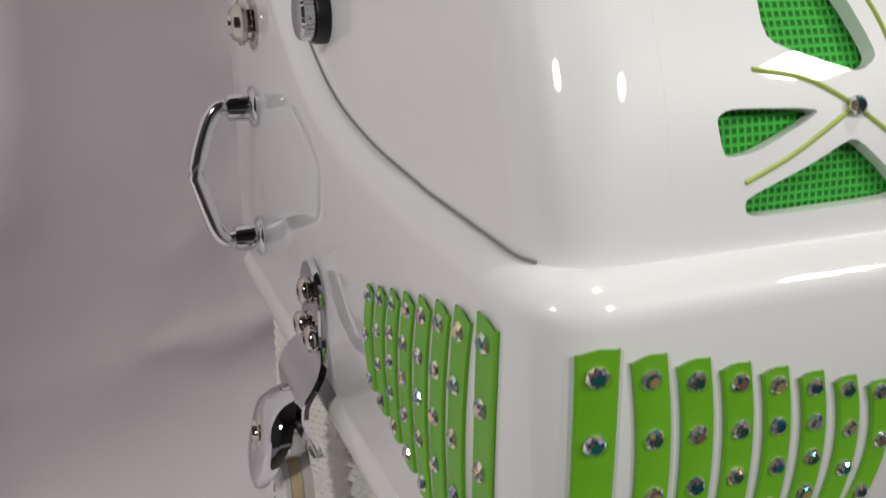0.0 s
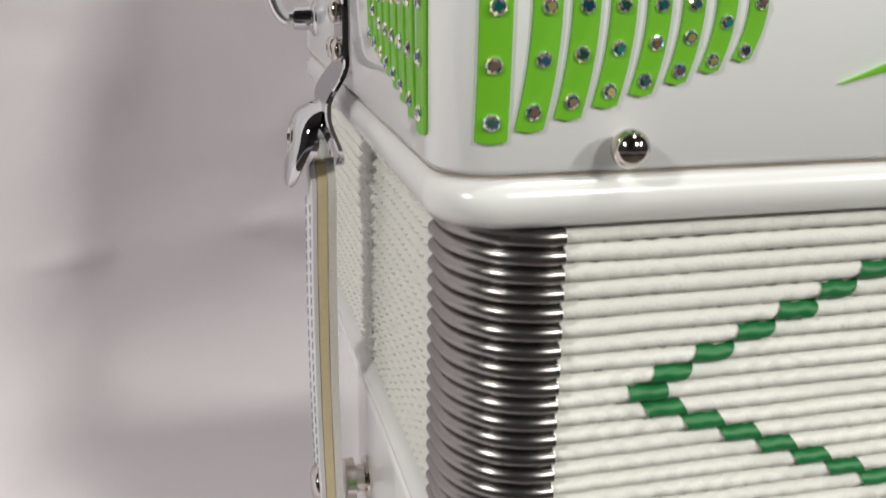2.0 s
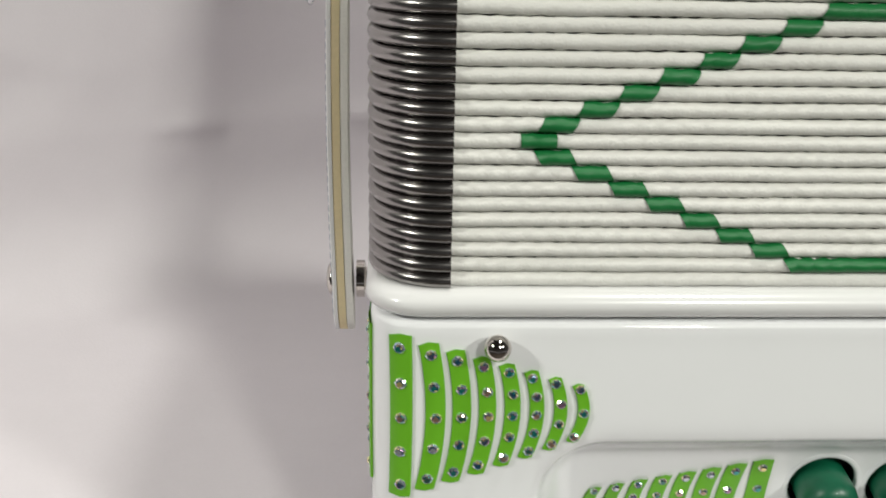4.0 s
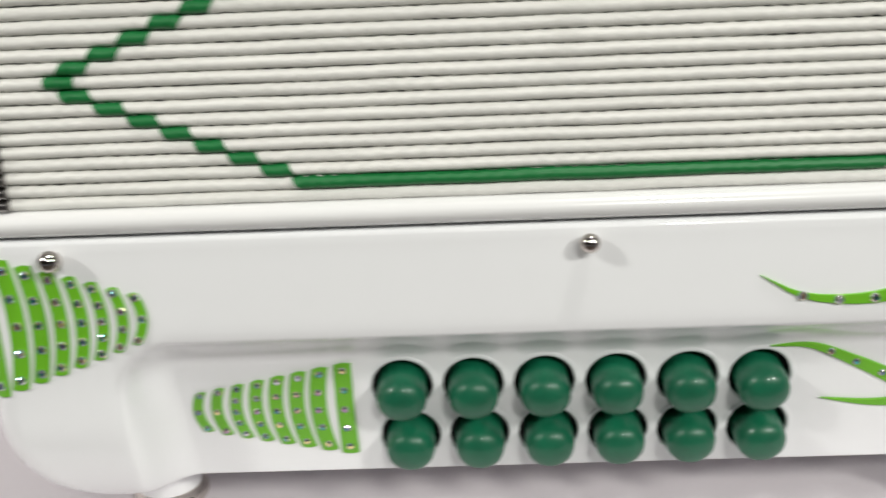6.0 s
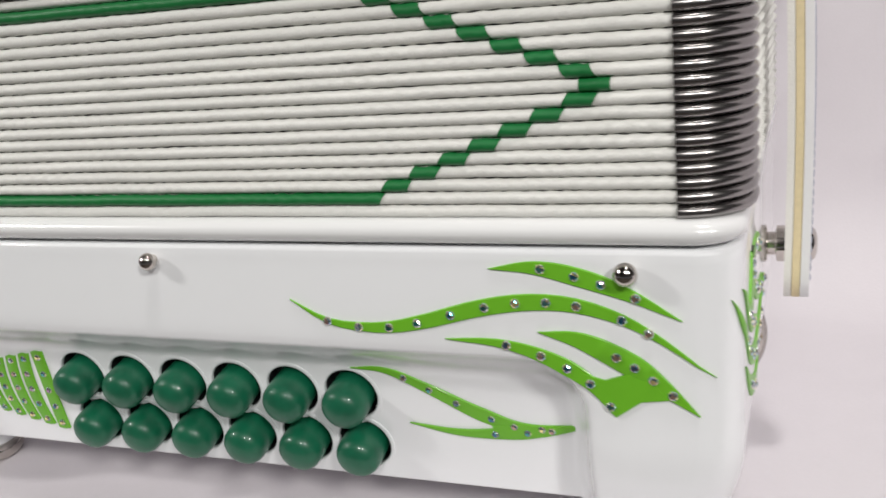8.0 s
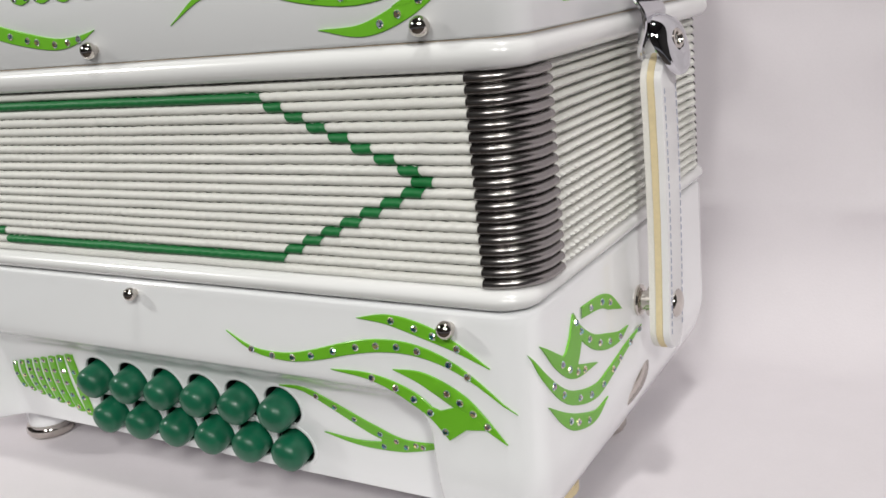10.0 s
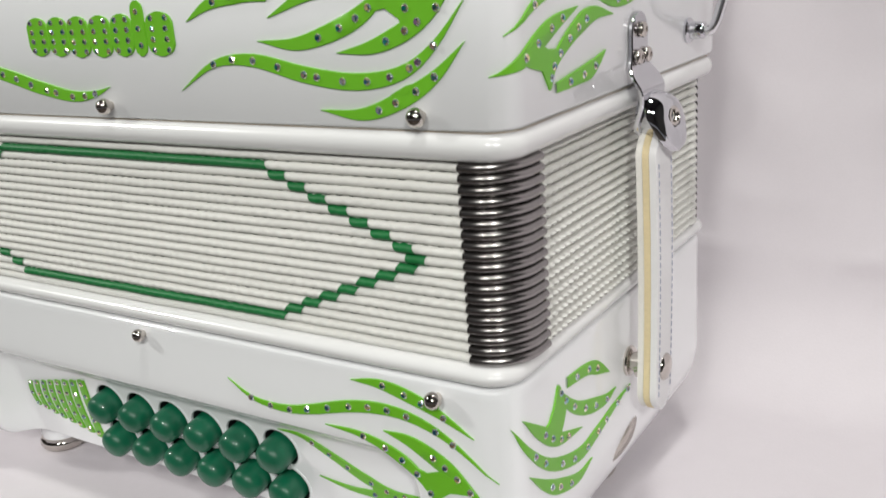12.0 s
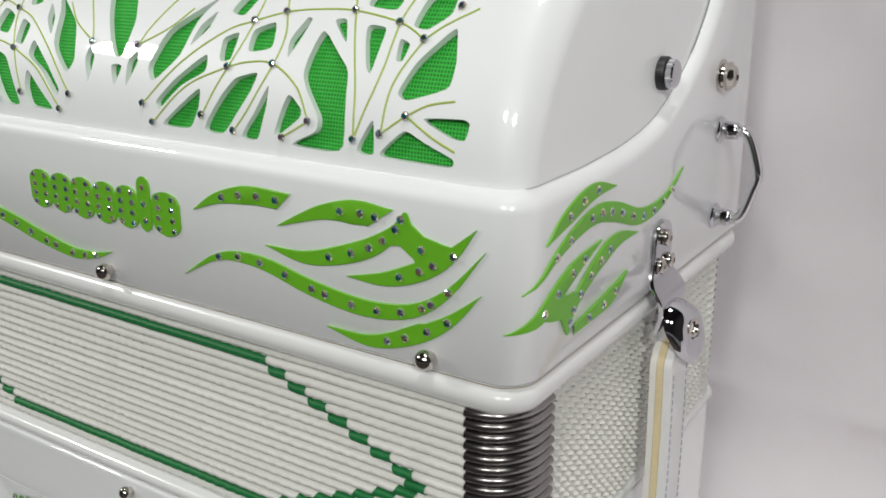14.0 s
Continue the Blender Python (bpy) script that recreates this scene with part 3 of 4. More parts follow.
    for f in range(FOLD):
        zc = Z_TOP - (f + 0.5) * PITCH
        for sx in (-1, 1):
            for sy in (-1, 1):
                part("corner_guard", corner(zc + 0.0001 * math.sin(7.1 * f + sx), sx, sy), STEEL, bellows, "bent dark steel corner guard" if f == 0 else "", 50)

    def band(f, x0, x1, lean=(0, 0)):
        zc = Z_TOP - (f + 0.5) * PITCH
        bm = bmesh.new()
        loops = []
        n = max(4, round((x1 - x0) / 0.0011))
        for k in range(n + 1):
            x = x0 + (x1 - x0) * k / n
            lp = []
            for a in (-86, -60, -30, 0, 30, 60, 86):
                slant = 0.0009 * math.sin(radians(a)) * (lean[0] + (lean[1] - lean[0]) * k / n)
                dz, dy = ripple(x - off, f, a)
                wob = 0.00016 * noise.noise(((x - off) * 55, y0 * 55, f * 3.7)) + 0.0001 * noise.noise(((x - off) * 160, y0 * 160, f * 9.1)) + dz
                lp.append((x + slant, y0 - 0.00042 + dy + 0.0019 * (1 - math.cos(radians(a))) + 0.00025 * noise.noise(((x - off) * 40, f * 2.3, 0.5)), zc + 0.985 * q * math.sin(radians(a)) + wob))
            loops.append(lp)
        loft(bm, loops, caps=False, closed=False)
        part("green_band", bm, TAPE, bellows, "dark green cloth band", 70)

    wide = 0.0071
    for f in range(1, FOLD - 1):
        k, d = abs(f - 9), (f < 9) - (f > 9)
        step = 0 if k == 0 else 0.0036 + (k - 1) * 0.00755
        xl, xr = -0.1261 + step, 0.1284 - step * 1.03
        if k == 8:
            band(f, xl, xr, (d, -d))
        else:
            band(f, xl, xl + wide, (d, d))
            band(f, xr - wide, xr, (-d, -d))

    # the two beaded frames that hold the bellows
    for zc, half, hxb, lab in ((0.0613, 0.0042, 0.1605, "round white bead under the treble box"), (-0.0073, 0.0031, 0.1568, "round white bead over the bass box")):
        bm = bmesh.new()
        loops = []
        for k in range(13):
            a = radians(-90 + 15 * k)
            i = 0.0038 * (1 - math.cos(a))
            loops.append([(x, y, zc + half * math.sin(a)) for x, y in rounded(hxb - i, -0.0012 + i, DEPTH - 0.001 - i, 0.011 - i * 0.4, 10)])
        loft(bm, loops)
        part("bellows_frame", bm, BEADING, accordion, lab, 45)
    bm = bmesh.new()
    loft(bm, [[(x, y, z) for x, y in rounded(0.1592, 0.0007, DEPTH - 0.002, 0.0095, 10)] for z in (0.0654, 0.0657)], caps=False)
    part("seal", bm, GRIME, accordion, "thin brownish seal between box and bellows frame")


build_bellows()


# ---- bass box ----
def scoop(x, z):
    """How far the recess of the bass box is sunk, 0 outside to 1 on its floor."""
    hw, top_z, r = 0.1190, -0.0394, 0.0150
    px, pz = hw - abs(x), top_z - z
    d = r - math.hypot(r - px, r - pz) if px < r and pz < r else min(px, pz)
    d = 0.5 * (d + math.sqrt(d * d + 0.0010 ** 2))
    ends = max(0.0, min(1.0, (r - px) / r))
    side = 0.0032 if x > 0 else 0.0045 + 0.0060 * max(0.0, min(1.0, (-0.049 - z) / 0.034))
    k = min(1.0, d / (0.0120 + (side - 0.0120) * ends))
    return (1 - (1 - k) ** 2) * (1 - 0.85 * ends) + 0.85 * ends * k


def build_bass():
    bm = bmesh.new()
    top, low, edge = -0.0112, -0.0890, -0.0880

    def ring(i, iy, z, r):
        ref = rounded(HXB - i, iy, 0.179 - i, r, 6)
        out = []
        for k, p in enumerate(ref):
            o = ref[(k + 1) % len(ref)]
            n = 1
            if k == len(ref) - 1:
                n = 480
            for j in range(n):
                x, y = p[0] + (o[0] - p[0]) * j / n, p[1] + (o[1] - p[1]) * j / n
                if y < 0.08:
                    # floor of the recess, which ends above the two rounded legs
                    d, zi = scoop(x, z), max(z, edge)
                    yi = max(y, panel_y(zi) + 3.0 * max(0.0, edge - z))
                    # one leg reaches a little lower
                    sink = 0.003 * max(0.0, min(1.0, (x - 0.112) / 0.008)) * max(0.0, min(1.0, (-0.066 - z) / 0.020))
                    out.append((x, y + (yi - y) * d, z + (zi - z) * d - sink))
                else:
                    d = max(0.0, min(1.0, (0.119 - abs(x)) / 0.0078))
                    out.append((x, y, z + (max(z, edge) - z) * d))
        return out

    loops = []
    for k in range(31):
        a = math.pi / 2 * k / 30
        i, z = 0.0185 * (1 - math.sin(a)), low + 0.029 * (1 - math.cos(a))
        loops.append(ring(i, i * 0.72, z, RC + 0.3 * i))
    z0 = low + 0.029
    levels = [z0 + (-0.0500 - z0) * k / 12 for k in range(1, 13)] + [-0.0500 + 0.0116 * k / 34 for k in range(1, 35)]
    levels += [-0.0384 + (top - 0.0012 + 0.0384) * k / 12 for k in range(1, 13)]
    loops += [ring(0, 0, z, RC) for z in levels]
    loops.append(ring(0.0003, 0.0003, top - 0.0004, RC))
    loops.append(ring(0.0012, 0.0012, top, RC - 0.001))
    loft(bm, loops)
    # round holes for the buttons
    spots = buttons()
    inside = [f for f in bm.faces if len(f.verts) == 4 and any(
        f.verts[0].co.y < 0.05 and math.hypot(sum(v.co.x for v in f.verts) / 4 - x, sum(v.co.z for v in f.verts) / 4 - z) < 0.0086 for x, z in spots)]
    bmesh.ops.delete(bm, geom=inside, context="FACES")
    box = part("bass_box", bm, LACQUER, accordion, "glossy white bass box with a scooped front", 62)

    cup = knob = bush = None
    for x, z in buttons():
        m = axis_to(panel_of(x, z - 0.0004, 0.0), (0, -1, -0.24))
        seat = axis_to(panel_of(x, z, 0.0 if z > -0.07 else 0.00012), (0, -1, -0.17))
        if cup is None:
            bm = bmesh.new()
            lathe(bm, [(0.0001, -0.0068), (0.0089, -0.0068), (0.0089, -0.0004), (0.0084, -0.0004), (0.0083, -0.006), (0.0001, -0.006)], 28)
            cup = part("socket", bm, BLACK, box, "black button socket")
            cup.matrix_local = seat
            bm = bmesh.new()
            lathe(bm, [(0.0082, -0.0012), (0.0082, -0.0002), (0.0084, 0.0001), (0.0090, 0.00018), (0.0096, 0.0001), (0.0097, -0.0012), (0.0082, -0.0012)], 32, caps=False)
            bush = part("bushing", bm, LACQUER, box, "white rim of a button hole", 50)
            bush.matrix_local = seat
            bm = bmesh.new()
            lathe(bm, [(0.0001, -0.006), (0.0064, -0.006), (0.0065, -0.001), (0.0067, 0.0026), (0.0067, 0.0045), (0.0065, 0.0060), (0.0060, 0.0072), (0.0050, 0.0082), (0.0036, 0.0089), (0.0018, 0.0093), (0.0001, 0.0094)], 32)
            knob = part("button", bm, PEARL, box, "dark green pearl bass button", 60)
            knob.matrix_local = m
        else:
            share("socket", cup, seat, box)
            share("bushing", bush, seat, box)
            share("button", knob, m @ Matrix.Rotation(x * 900, 4, "Z"), box)


def buttons():
    return [(-0.0480 + 0.01915 * k, -0.0598) for k in range(6)] + [(-0.0465 + 0.01905 * k, -0.0764) for k in range(6)]


build_bass()


# ---- decals ----
def ribbon(bm, where, pts, width, start=0.0, end=0.0, n=28, lift=0.0, slant=0.0):
    """A raised film band along a smooth spine; start and end: the share of the width left at the ends."""
    line = spline([(u / 1000, v / 1000, 0) for u, v in pts], n)
    loops = []
    for i, p in enumerate(line):
        s = i / n
        d = (line[min(i + 1, n)] - line[max(i - 1, 0)]).normalized()
        side = Vector((-d.y, d.x, 0))
        w = math.sin(math.pi * s ** 0.98) if not (start or end) else min(1.0, (start + (1 - start) * (s / 0.6) ** 0.8)) if s < 0.6 else 1 - (1 - end) * ((s - 0.6) / 0.4) ** 1.4
        w = max(w, 0.02) * width / 2000
        lp = []
        for k, h in ((-1, 0.00005), (-0.985, 0.00038), (-0.9, 0.00052), (0, 0.00055), (0.9, 0.00052), (0.985, 0.00038), (1, 0.00005)):
            c = p + side * (w * k) + d * (slant * k * width / 2000 * max(0.0, s - 0.7) / 0.3)
            lp.append(where(c.x, c.y, h + lift))
        loops.append(lp)
    loft(bm, loops, caps=False, closed=False)
    return line


def patch(bm, where, pts, lift=0.00012):
    mid = Vector((sum(p[0] for p in pts), sum(p[1] for p in pts), 0)) / len(pts) / 1000
    c = bm.verts.new(where(mid.x, mid.y, 0.00055 + lift))
    rim = [bm.verts.new(where(u / 1000, v / 1000, 0.00050 + lift)) for u, v in pts]
    foot = [bm.verts.new(where(mid.x + (u / 1000 - mid.x) * 1.01, mid.y + (v / 1000 - mid.y) * 1.01, 0.00002)) for u, v in pts]
    for i in range(len(rim)):
        j = (i + 1) % len(rim)
        bm.faces.new((rim[i], rim[j], c))
        bm.faces.new((foot[i], foot[j], rim[j], rim[i]))


def flame(where, bands, patches=(), stones=(), radius=0.00128, slant=0.0):
    """bands: (spine, width, start, end); stones: (band, first, last, count)."""
    bm = bmesh.new()
    lines = [ribbon(bm, where, p, w, a, b, lift=0.00004 * i, slant=slant) for i, (p, w, a, b) in enumerate(bands)]
    for p in patches:
        patch(bm, where, p)
    ob = part("flame_decal", bm, DECAL, accordion, "lime green flame-shaped film decal with crystals", 30)
    for band, s0, s1, count in stones:
        line = lines[band]
        for k in range(count):
            s = s0 + (s1 - s0) * k / max(1, count - 1)
            p = line[round(s * (len(line) - 1))]
            stone(ob, where, p.x, p.y, radius)
    return ob


def fan(where, near, far, z_top, z_bot, w, bow, counts=(5, 5, 5, 5, 5, 5, 4, 3), radius=0.00136):
    """Eight upright strips from the tall one at `near` to the short one at `far`."""
    for k in range(8):
        s = k / 7
        u = near + (far - near) * (s * 1.08 - 0.08 * s * s)
        top, bot = z_top[0] + (z_top[1] - z_top[0]) * s, z_bot[0] + (z_bot[1] - z_bot[0]) * s
        wide = (w[0] + (w[1] - w[0]) * s) / 2
        sway = bow * (0.15 if k == 0 else 1.0) * (1 if far > near else -1)
        bm = bmesh.new()
        loops, line = [], []
        n = 14
        for i in range(n + 1):
            t = i / n
            v = top + (bot - top) * t
            c = u + sway * (1 - (2 * t - 1) ** 2) - (0.5 if k else 0.2) * t * sway * 0.4
            line.append((c / 1000, v / 1000))
            lp = []
            for m, h in ((-1, 0.00005), (-0.97, 0.00048), (-0.86, 0.00060), (0, 0.00052), (0.86, 0.00060), (0.97, 0.00048), (1, 0.00005)):
                cap = 0.9 * (1 - m * m) * (1 if i == 0 else -1 if i == n else 0)
                lp.append(where((c + wide * m) / 1000, (v + cap * 0.6 + (0.25 * m if i == 0 else 0)) / 1000, h))
            loops.append(lp)
        loft(bm, loops, caps=False, closed=False)
        ob = part("strip_decal", bm, DECAL, accordion, "lime green film strip with a row of crystals", 30)
        for j in range(counts[k]):
            t = 0.07 + 0.86 * j / (counts[k] - 1)
            p = line[round(t * n)]
            stone(ob, where, p[0] + random.uniform(-0.0002, 0.0002), p[1], radius * (1 - 0.15 * s))


UF, UL, UR = front_of(HX), side_of(-1, HX), side_of(1, HX)
BF, BL, BR = front_of(HXB), side_of(-1, HXB), side_of(1, HXB)

fan(UF, -152.2, -113.0, (109.3, 98.9), (71.2, 82.6), (4.7, 3.0), 2.0)
fan(UL, 10.6, 54.0, (109.8, 97.5), (71.0, 80.8), (5.0, 3.3), 2.2)
fan(BF, -149.3, -112.0, (-14.0, -25.2), (-52.0, -38.4), (4.6, 2.6), 1.9, (5, 5, 5, 5, 5, 5, 4, 3))
fan(BL, 10.0, 55.0, (-14.0, -26.0), (-52.0, -39.0), (5.6, 3.6), 2.0, (5, 5, 5, 5, 4, 4, 3, 3), 0.0010)
fan(panel_of, -63.7, -102.8, (-51.9, -60.0), (-81.4, -72.6), (4.9, 2.9), 1.8, (5, 5, 5, 5, 5, 5, 3, 3), 0.0012)

# treble front
flame(UF, [([(46.6, 97.6), (57.1, 102.6), (70.0, 105.2), (83.5, 105.2)], 5.6, 0.0, 0.95)], (), [(0, 0.38, 0.93, 4)], slant=1.0)
flame(UF, [([(80.7, 97.9), (97.3, 104.3), (109.6, 106.0), (117.3, 105.6)], 6.8, 0.0, 0.95)], (), [(0, 0.5, 0.92, 3)], slant=1.2)
flame(UF, [([(75.6, 91.2), (91.4, 90.2), (109.6, 95.2), (120.5, 101.5), (125.2, 108.3)], 5.6, 0, 0), ([(125.2, 108.3), (127.5, 101.5), (134.0, 97.8), (141.0, 99.2)], 5.6, 0.2, 0.3),
           ([(105.4, 87.4), (118.0, 88.9), (129.7, 93.2), (139.1, 99.0), (147.0, 107.2)], 5.4, 0, 0)], [[(121.5, 103.8), (125.0, 108.4), (127.5, 105.2), (131.0, 102.8), (136.8, 101.6), (140.5, 101.2), (138.5, 97.6), (134.5, 94.8), (130.0, 92.8), (127.9, 96.4), (123.5, 99.3), (119.9, 98.6), (118.0, 100.5)]],
      [(0, 0.34, 0.93, 6), (1, 0.5, 0.95, 2), (2, 0.36, 0.62, 3)])
flame(UF, [([(40.3, 75.9), (56.2, 84.4), (73.0, 85.4), (92.6, 81.2), (111.2, 79.2), (127.1, 81.7), (138.6, 89.1), (149.5, 101.7)], 5.2, 0, 0)], (), [(0, 0.16, 0.86, 12)])
flame(UF, [([(97.4, 70.9), (112.5, 69.9), (126.6, 74.3), (138.2, 80.8), (148.3, 90.1)], 5.0, 0, 0)], [[(123.0, 75.6), (128.7, 78.4), (131.5, 79.0), (129.0, 76.0)]], [(0, 0.34, 0.76, 4)])
flame(UF, [([(-95.6, 78.4), (-80.0, 82.5), (-65.0, 82.6), (-50.0, 80.0), (-33.8, 76.2), (-15.4, 73.2), (-3.0, 74.3), (5.2, 76.8)], 5.2, 0, 0)], (), [(0, 0.12, 0.86, 12)])
# treble side
flame(UR, [([(11.0, 102.0), (22.3, 106.6), (37.9, 110.2), (53.2, 108.8)], 5.6, 0, 0)], (), [(0, 0.36, 0.72, 3)])
flame(UR, [([(3.4, 90.7), (18.9, 98.6), (38.0, 103.2), (53.3, 101.0), (72.6, 95.0), (91.4, 95.9), (107.2, 103.3)], 6.0, 0, 0)], (), [(0, 0.16, 0.88, 11)])
flame(UR, [([(0.9, 80.5), (12.2, 85.0), (27.3, 91.0), (44.5, 95.1)], 6.2, 0, 0), ([(24.1, 74.0), (28.0, 81.0), (41.9, 88.4), (55.6, 92.0), (70.6, 90.7)], 6.2, 0.25, 0)], [[(8.0, 83.0), (15.5, 88.5), (24.0, 85.0), (29.5, 84.5), (26.5, 78.0), (24.1, 73.7), (20.0, 79.5), (13.7, 81.0)]], [(0, 0.3, 0.8, 4), (1, 0.12, 0.66, 6)])
flame(UR, [([(28.2, 73.6), (42.1, 74.6), (54.0, 76.0), (64.4, 80.3)], 5.6, 0.5, 0)], (), [(0, 0.2, 0.7, 3)])
# bass front
flame(BF, [([(41.6, -25.7), (52.5, -31.4), (66.4, -32.6), (78.8, -30.5), (93.3, -26.5), (105.7, -24.4), (117.3, -24.6), (128.4, -27.6), (138.1, -32.8), (150.0, -41.5)], 4.4, 0, 0)], (), [(0, 0.12, 0.84, 11)])
flame(BF, [([(97.4, -16.0), (108.7, -15.6), (120.0, -17.9), (130.8, -21.7), (142.8, -27.7)], 4.6, 0, 0)], (), [(0, 0.3, 0.78, 4)])
flame(BF, [([(84.6, -34.7), (98.7, -35.3), (110.7, -38.6), (120.9, -44.5), (127.3, -52.5)], 4.4, 0, 0.35), ([(108.7, -31.8), (119.2, -33.7), (130.4, -39.0), (138.0, -44.4), (146.4, -51.3)], 6.0, 0, 0)],
      [[(119.0, -42.0), (124.4, -43.4), (130.0, -41.5), (137.0, -44.5), (139.5, -47.5), (133.0, -48.4), (127.3, -52.5), (121.5, -46.5)]], [(0, 0.3, 0.92, 5), (1, 0.42, 0.82, 4)])
flame(panel_of, [([(49.6, -50.4), (60.3, -50.6), (73.1, -56.2), (86.8, -63.0), (99.0, -66.4), (115.4, -64.4)], 4.6, 0, 0.15), ([(64.8, -67.5), (78.7, -69.4), (91.8, -68.8), (104.5, -66.8), (114.8, -64.6)], 4.2, 0, 0.15)], [[(89.5, -66.3), (98.5, -65.2), (109.0, -65.2), (99.5, -68.6), (89.5, -70.0)]], [(0, 0.28, 0.86, 6), (1, 0.45, 0.8, 3)], 0.0011)
# bass side
flame(BR, [([(37.1, -22.6), (52.9, -24.4), (62.3, -27.8), (71.9, -33.2)], 5.2, 0.7, 0)], (), [(0, 0.15, 0.6, 3)])
flame(BR, [([(30.3, -20.8), (35.4, -28.0), (47.7, -36.4), (66.4, -42.0), (77.2, -41.5)], 5.6, 0.3, 0), ([(6.9, -22.0), (18.0, -31.4), (30.4, -39.4), (47.7, -43.4)], 5.4, 0, 0)], [[(30.3, -20.6), (36.5, -29.5), (33.5, -35.0), (30.0, -39.6), (19.0, -31.5), (23.5, -30.5), (27.0, -27.0)]], [(0, 0.1, 0.8, 6), (1, 0.4, 0.8, 4)])
flame(BR, [([(3.4, -23.5), (9.6, -33.6), (24.3, -45.6), (44.4, -52.4), (59.3, -51.2), (75.5, -48.2), (90.8, -46.1)], 5.0, 0, 0)], (), [(0, 0.2, 0.95, 9)])
flame(BR, [([(9.0, -42.0), (19.4, -50.4), (29.0, -56.0), (43.4, -60.4), (55.0, -58.7)], 5.4, 0, 0)], (), [(0, 0.35, 0.65, 3)])


# the maker's mark stands as a row of plain rounded plates
def build_badge():
    plates = [(-28.8, 87.4, 100.8, 5.9), (-17.6, 87.2, 100.8, 5.7), (-6.6, 86.8, 100.8, 5.7), (4.8, 86.8, 100.8, 5.7), (15.8, 87.0, 101.0, 5.4), (24.3, 87.0, 105.0, 3.0), (33.9, 87.0, 101.2, 6.4)]
    for k, (u, low, high, wide) in enumerate(plates):
        bm = bmesh.new()
        loops = []
        for i in range(17):
            t = i / 16
            v = low + (high - low) * t
            e = min(t, 1 - t) * (high - low)
            w = wide if e > 3 else wide * math.sqrt(max(0.02, 1 - ((3 - e) / 3) ** 2)) * 0.9 + 0.2
            loops.append([UF((u + w * m) / 1000, v / 1000, h) for m, h in ((-1, 0.00005), (-0.94, 0.0006), (0, 0.0006), (0.94, 0.0006), (1, 0.00005))])
        loft(bm, loops, caps=False, closed=False)
        ob = part("badge_plate", bm, DECAL, accordion, "plain rounded lime green badge plate with crystals", 30)
        rows = 3 if k == 5 else 4
        for i in range(rows):
            for m in ((-1, 1) if rows == 4 else (0,)):
                stone(ob, UF, (u + m * wide * 0.52 + random.uniform(-0.3, 0.3)) / 1000, (low + (high - low) * (0.14 + 0.24 * i if rows == 4 else 0.2 + 0.3 * i)) / 1000, 0.0011)


build_badge()


# ---- hardware ----
def build_rivets():
    first = None
    for x, z in ((-0.1318, 0.0700), (0.0038, 0.0704), (0.1328, 0.0700), (-0.1296, -0.0153), (0.0, -0.0153), (0.1308, -0.0158)):
        m = axis_to((x, 0.0, z), (0, -1, 0))
        if first is None:
            bm = bmesh.new()
            lathe(bm, [(0.0001, -0.0005), (0.0016, -0.0005), (0.0016, 0.0010)] + [(0.0030 * math.cos(radians(a)), 0.0033 + 0.0028 * math.sin(radians(a))) for a in range(-55, 91, 14)], 24)
            first = part("ball_rivet", bm, NICKEL, accordion, "round polished nickel bellows pin", 70)
            first.matrix_local = m
        else:
            share("ball_rivet", first, m @ Matrix.Scale(0.82 if abs(x) < 0.01 and z < 0 else 0.95, 4), accordion)


build_rivets()


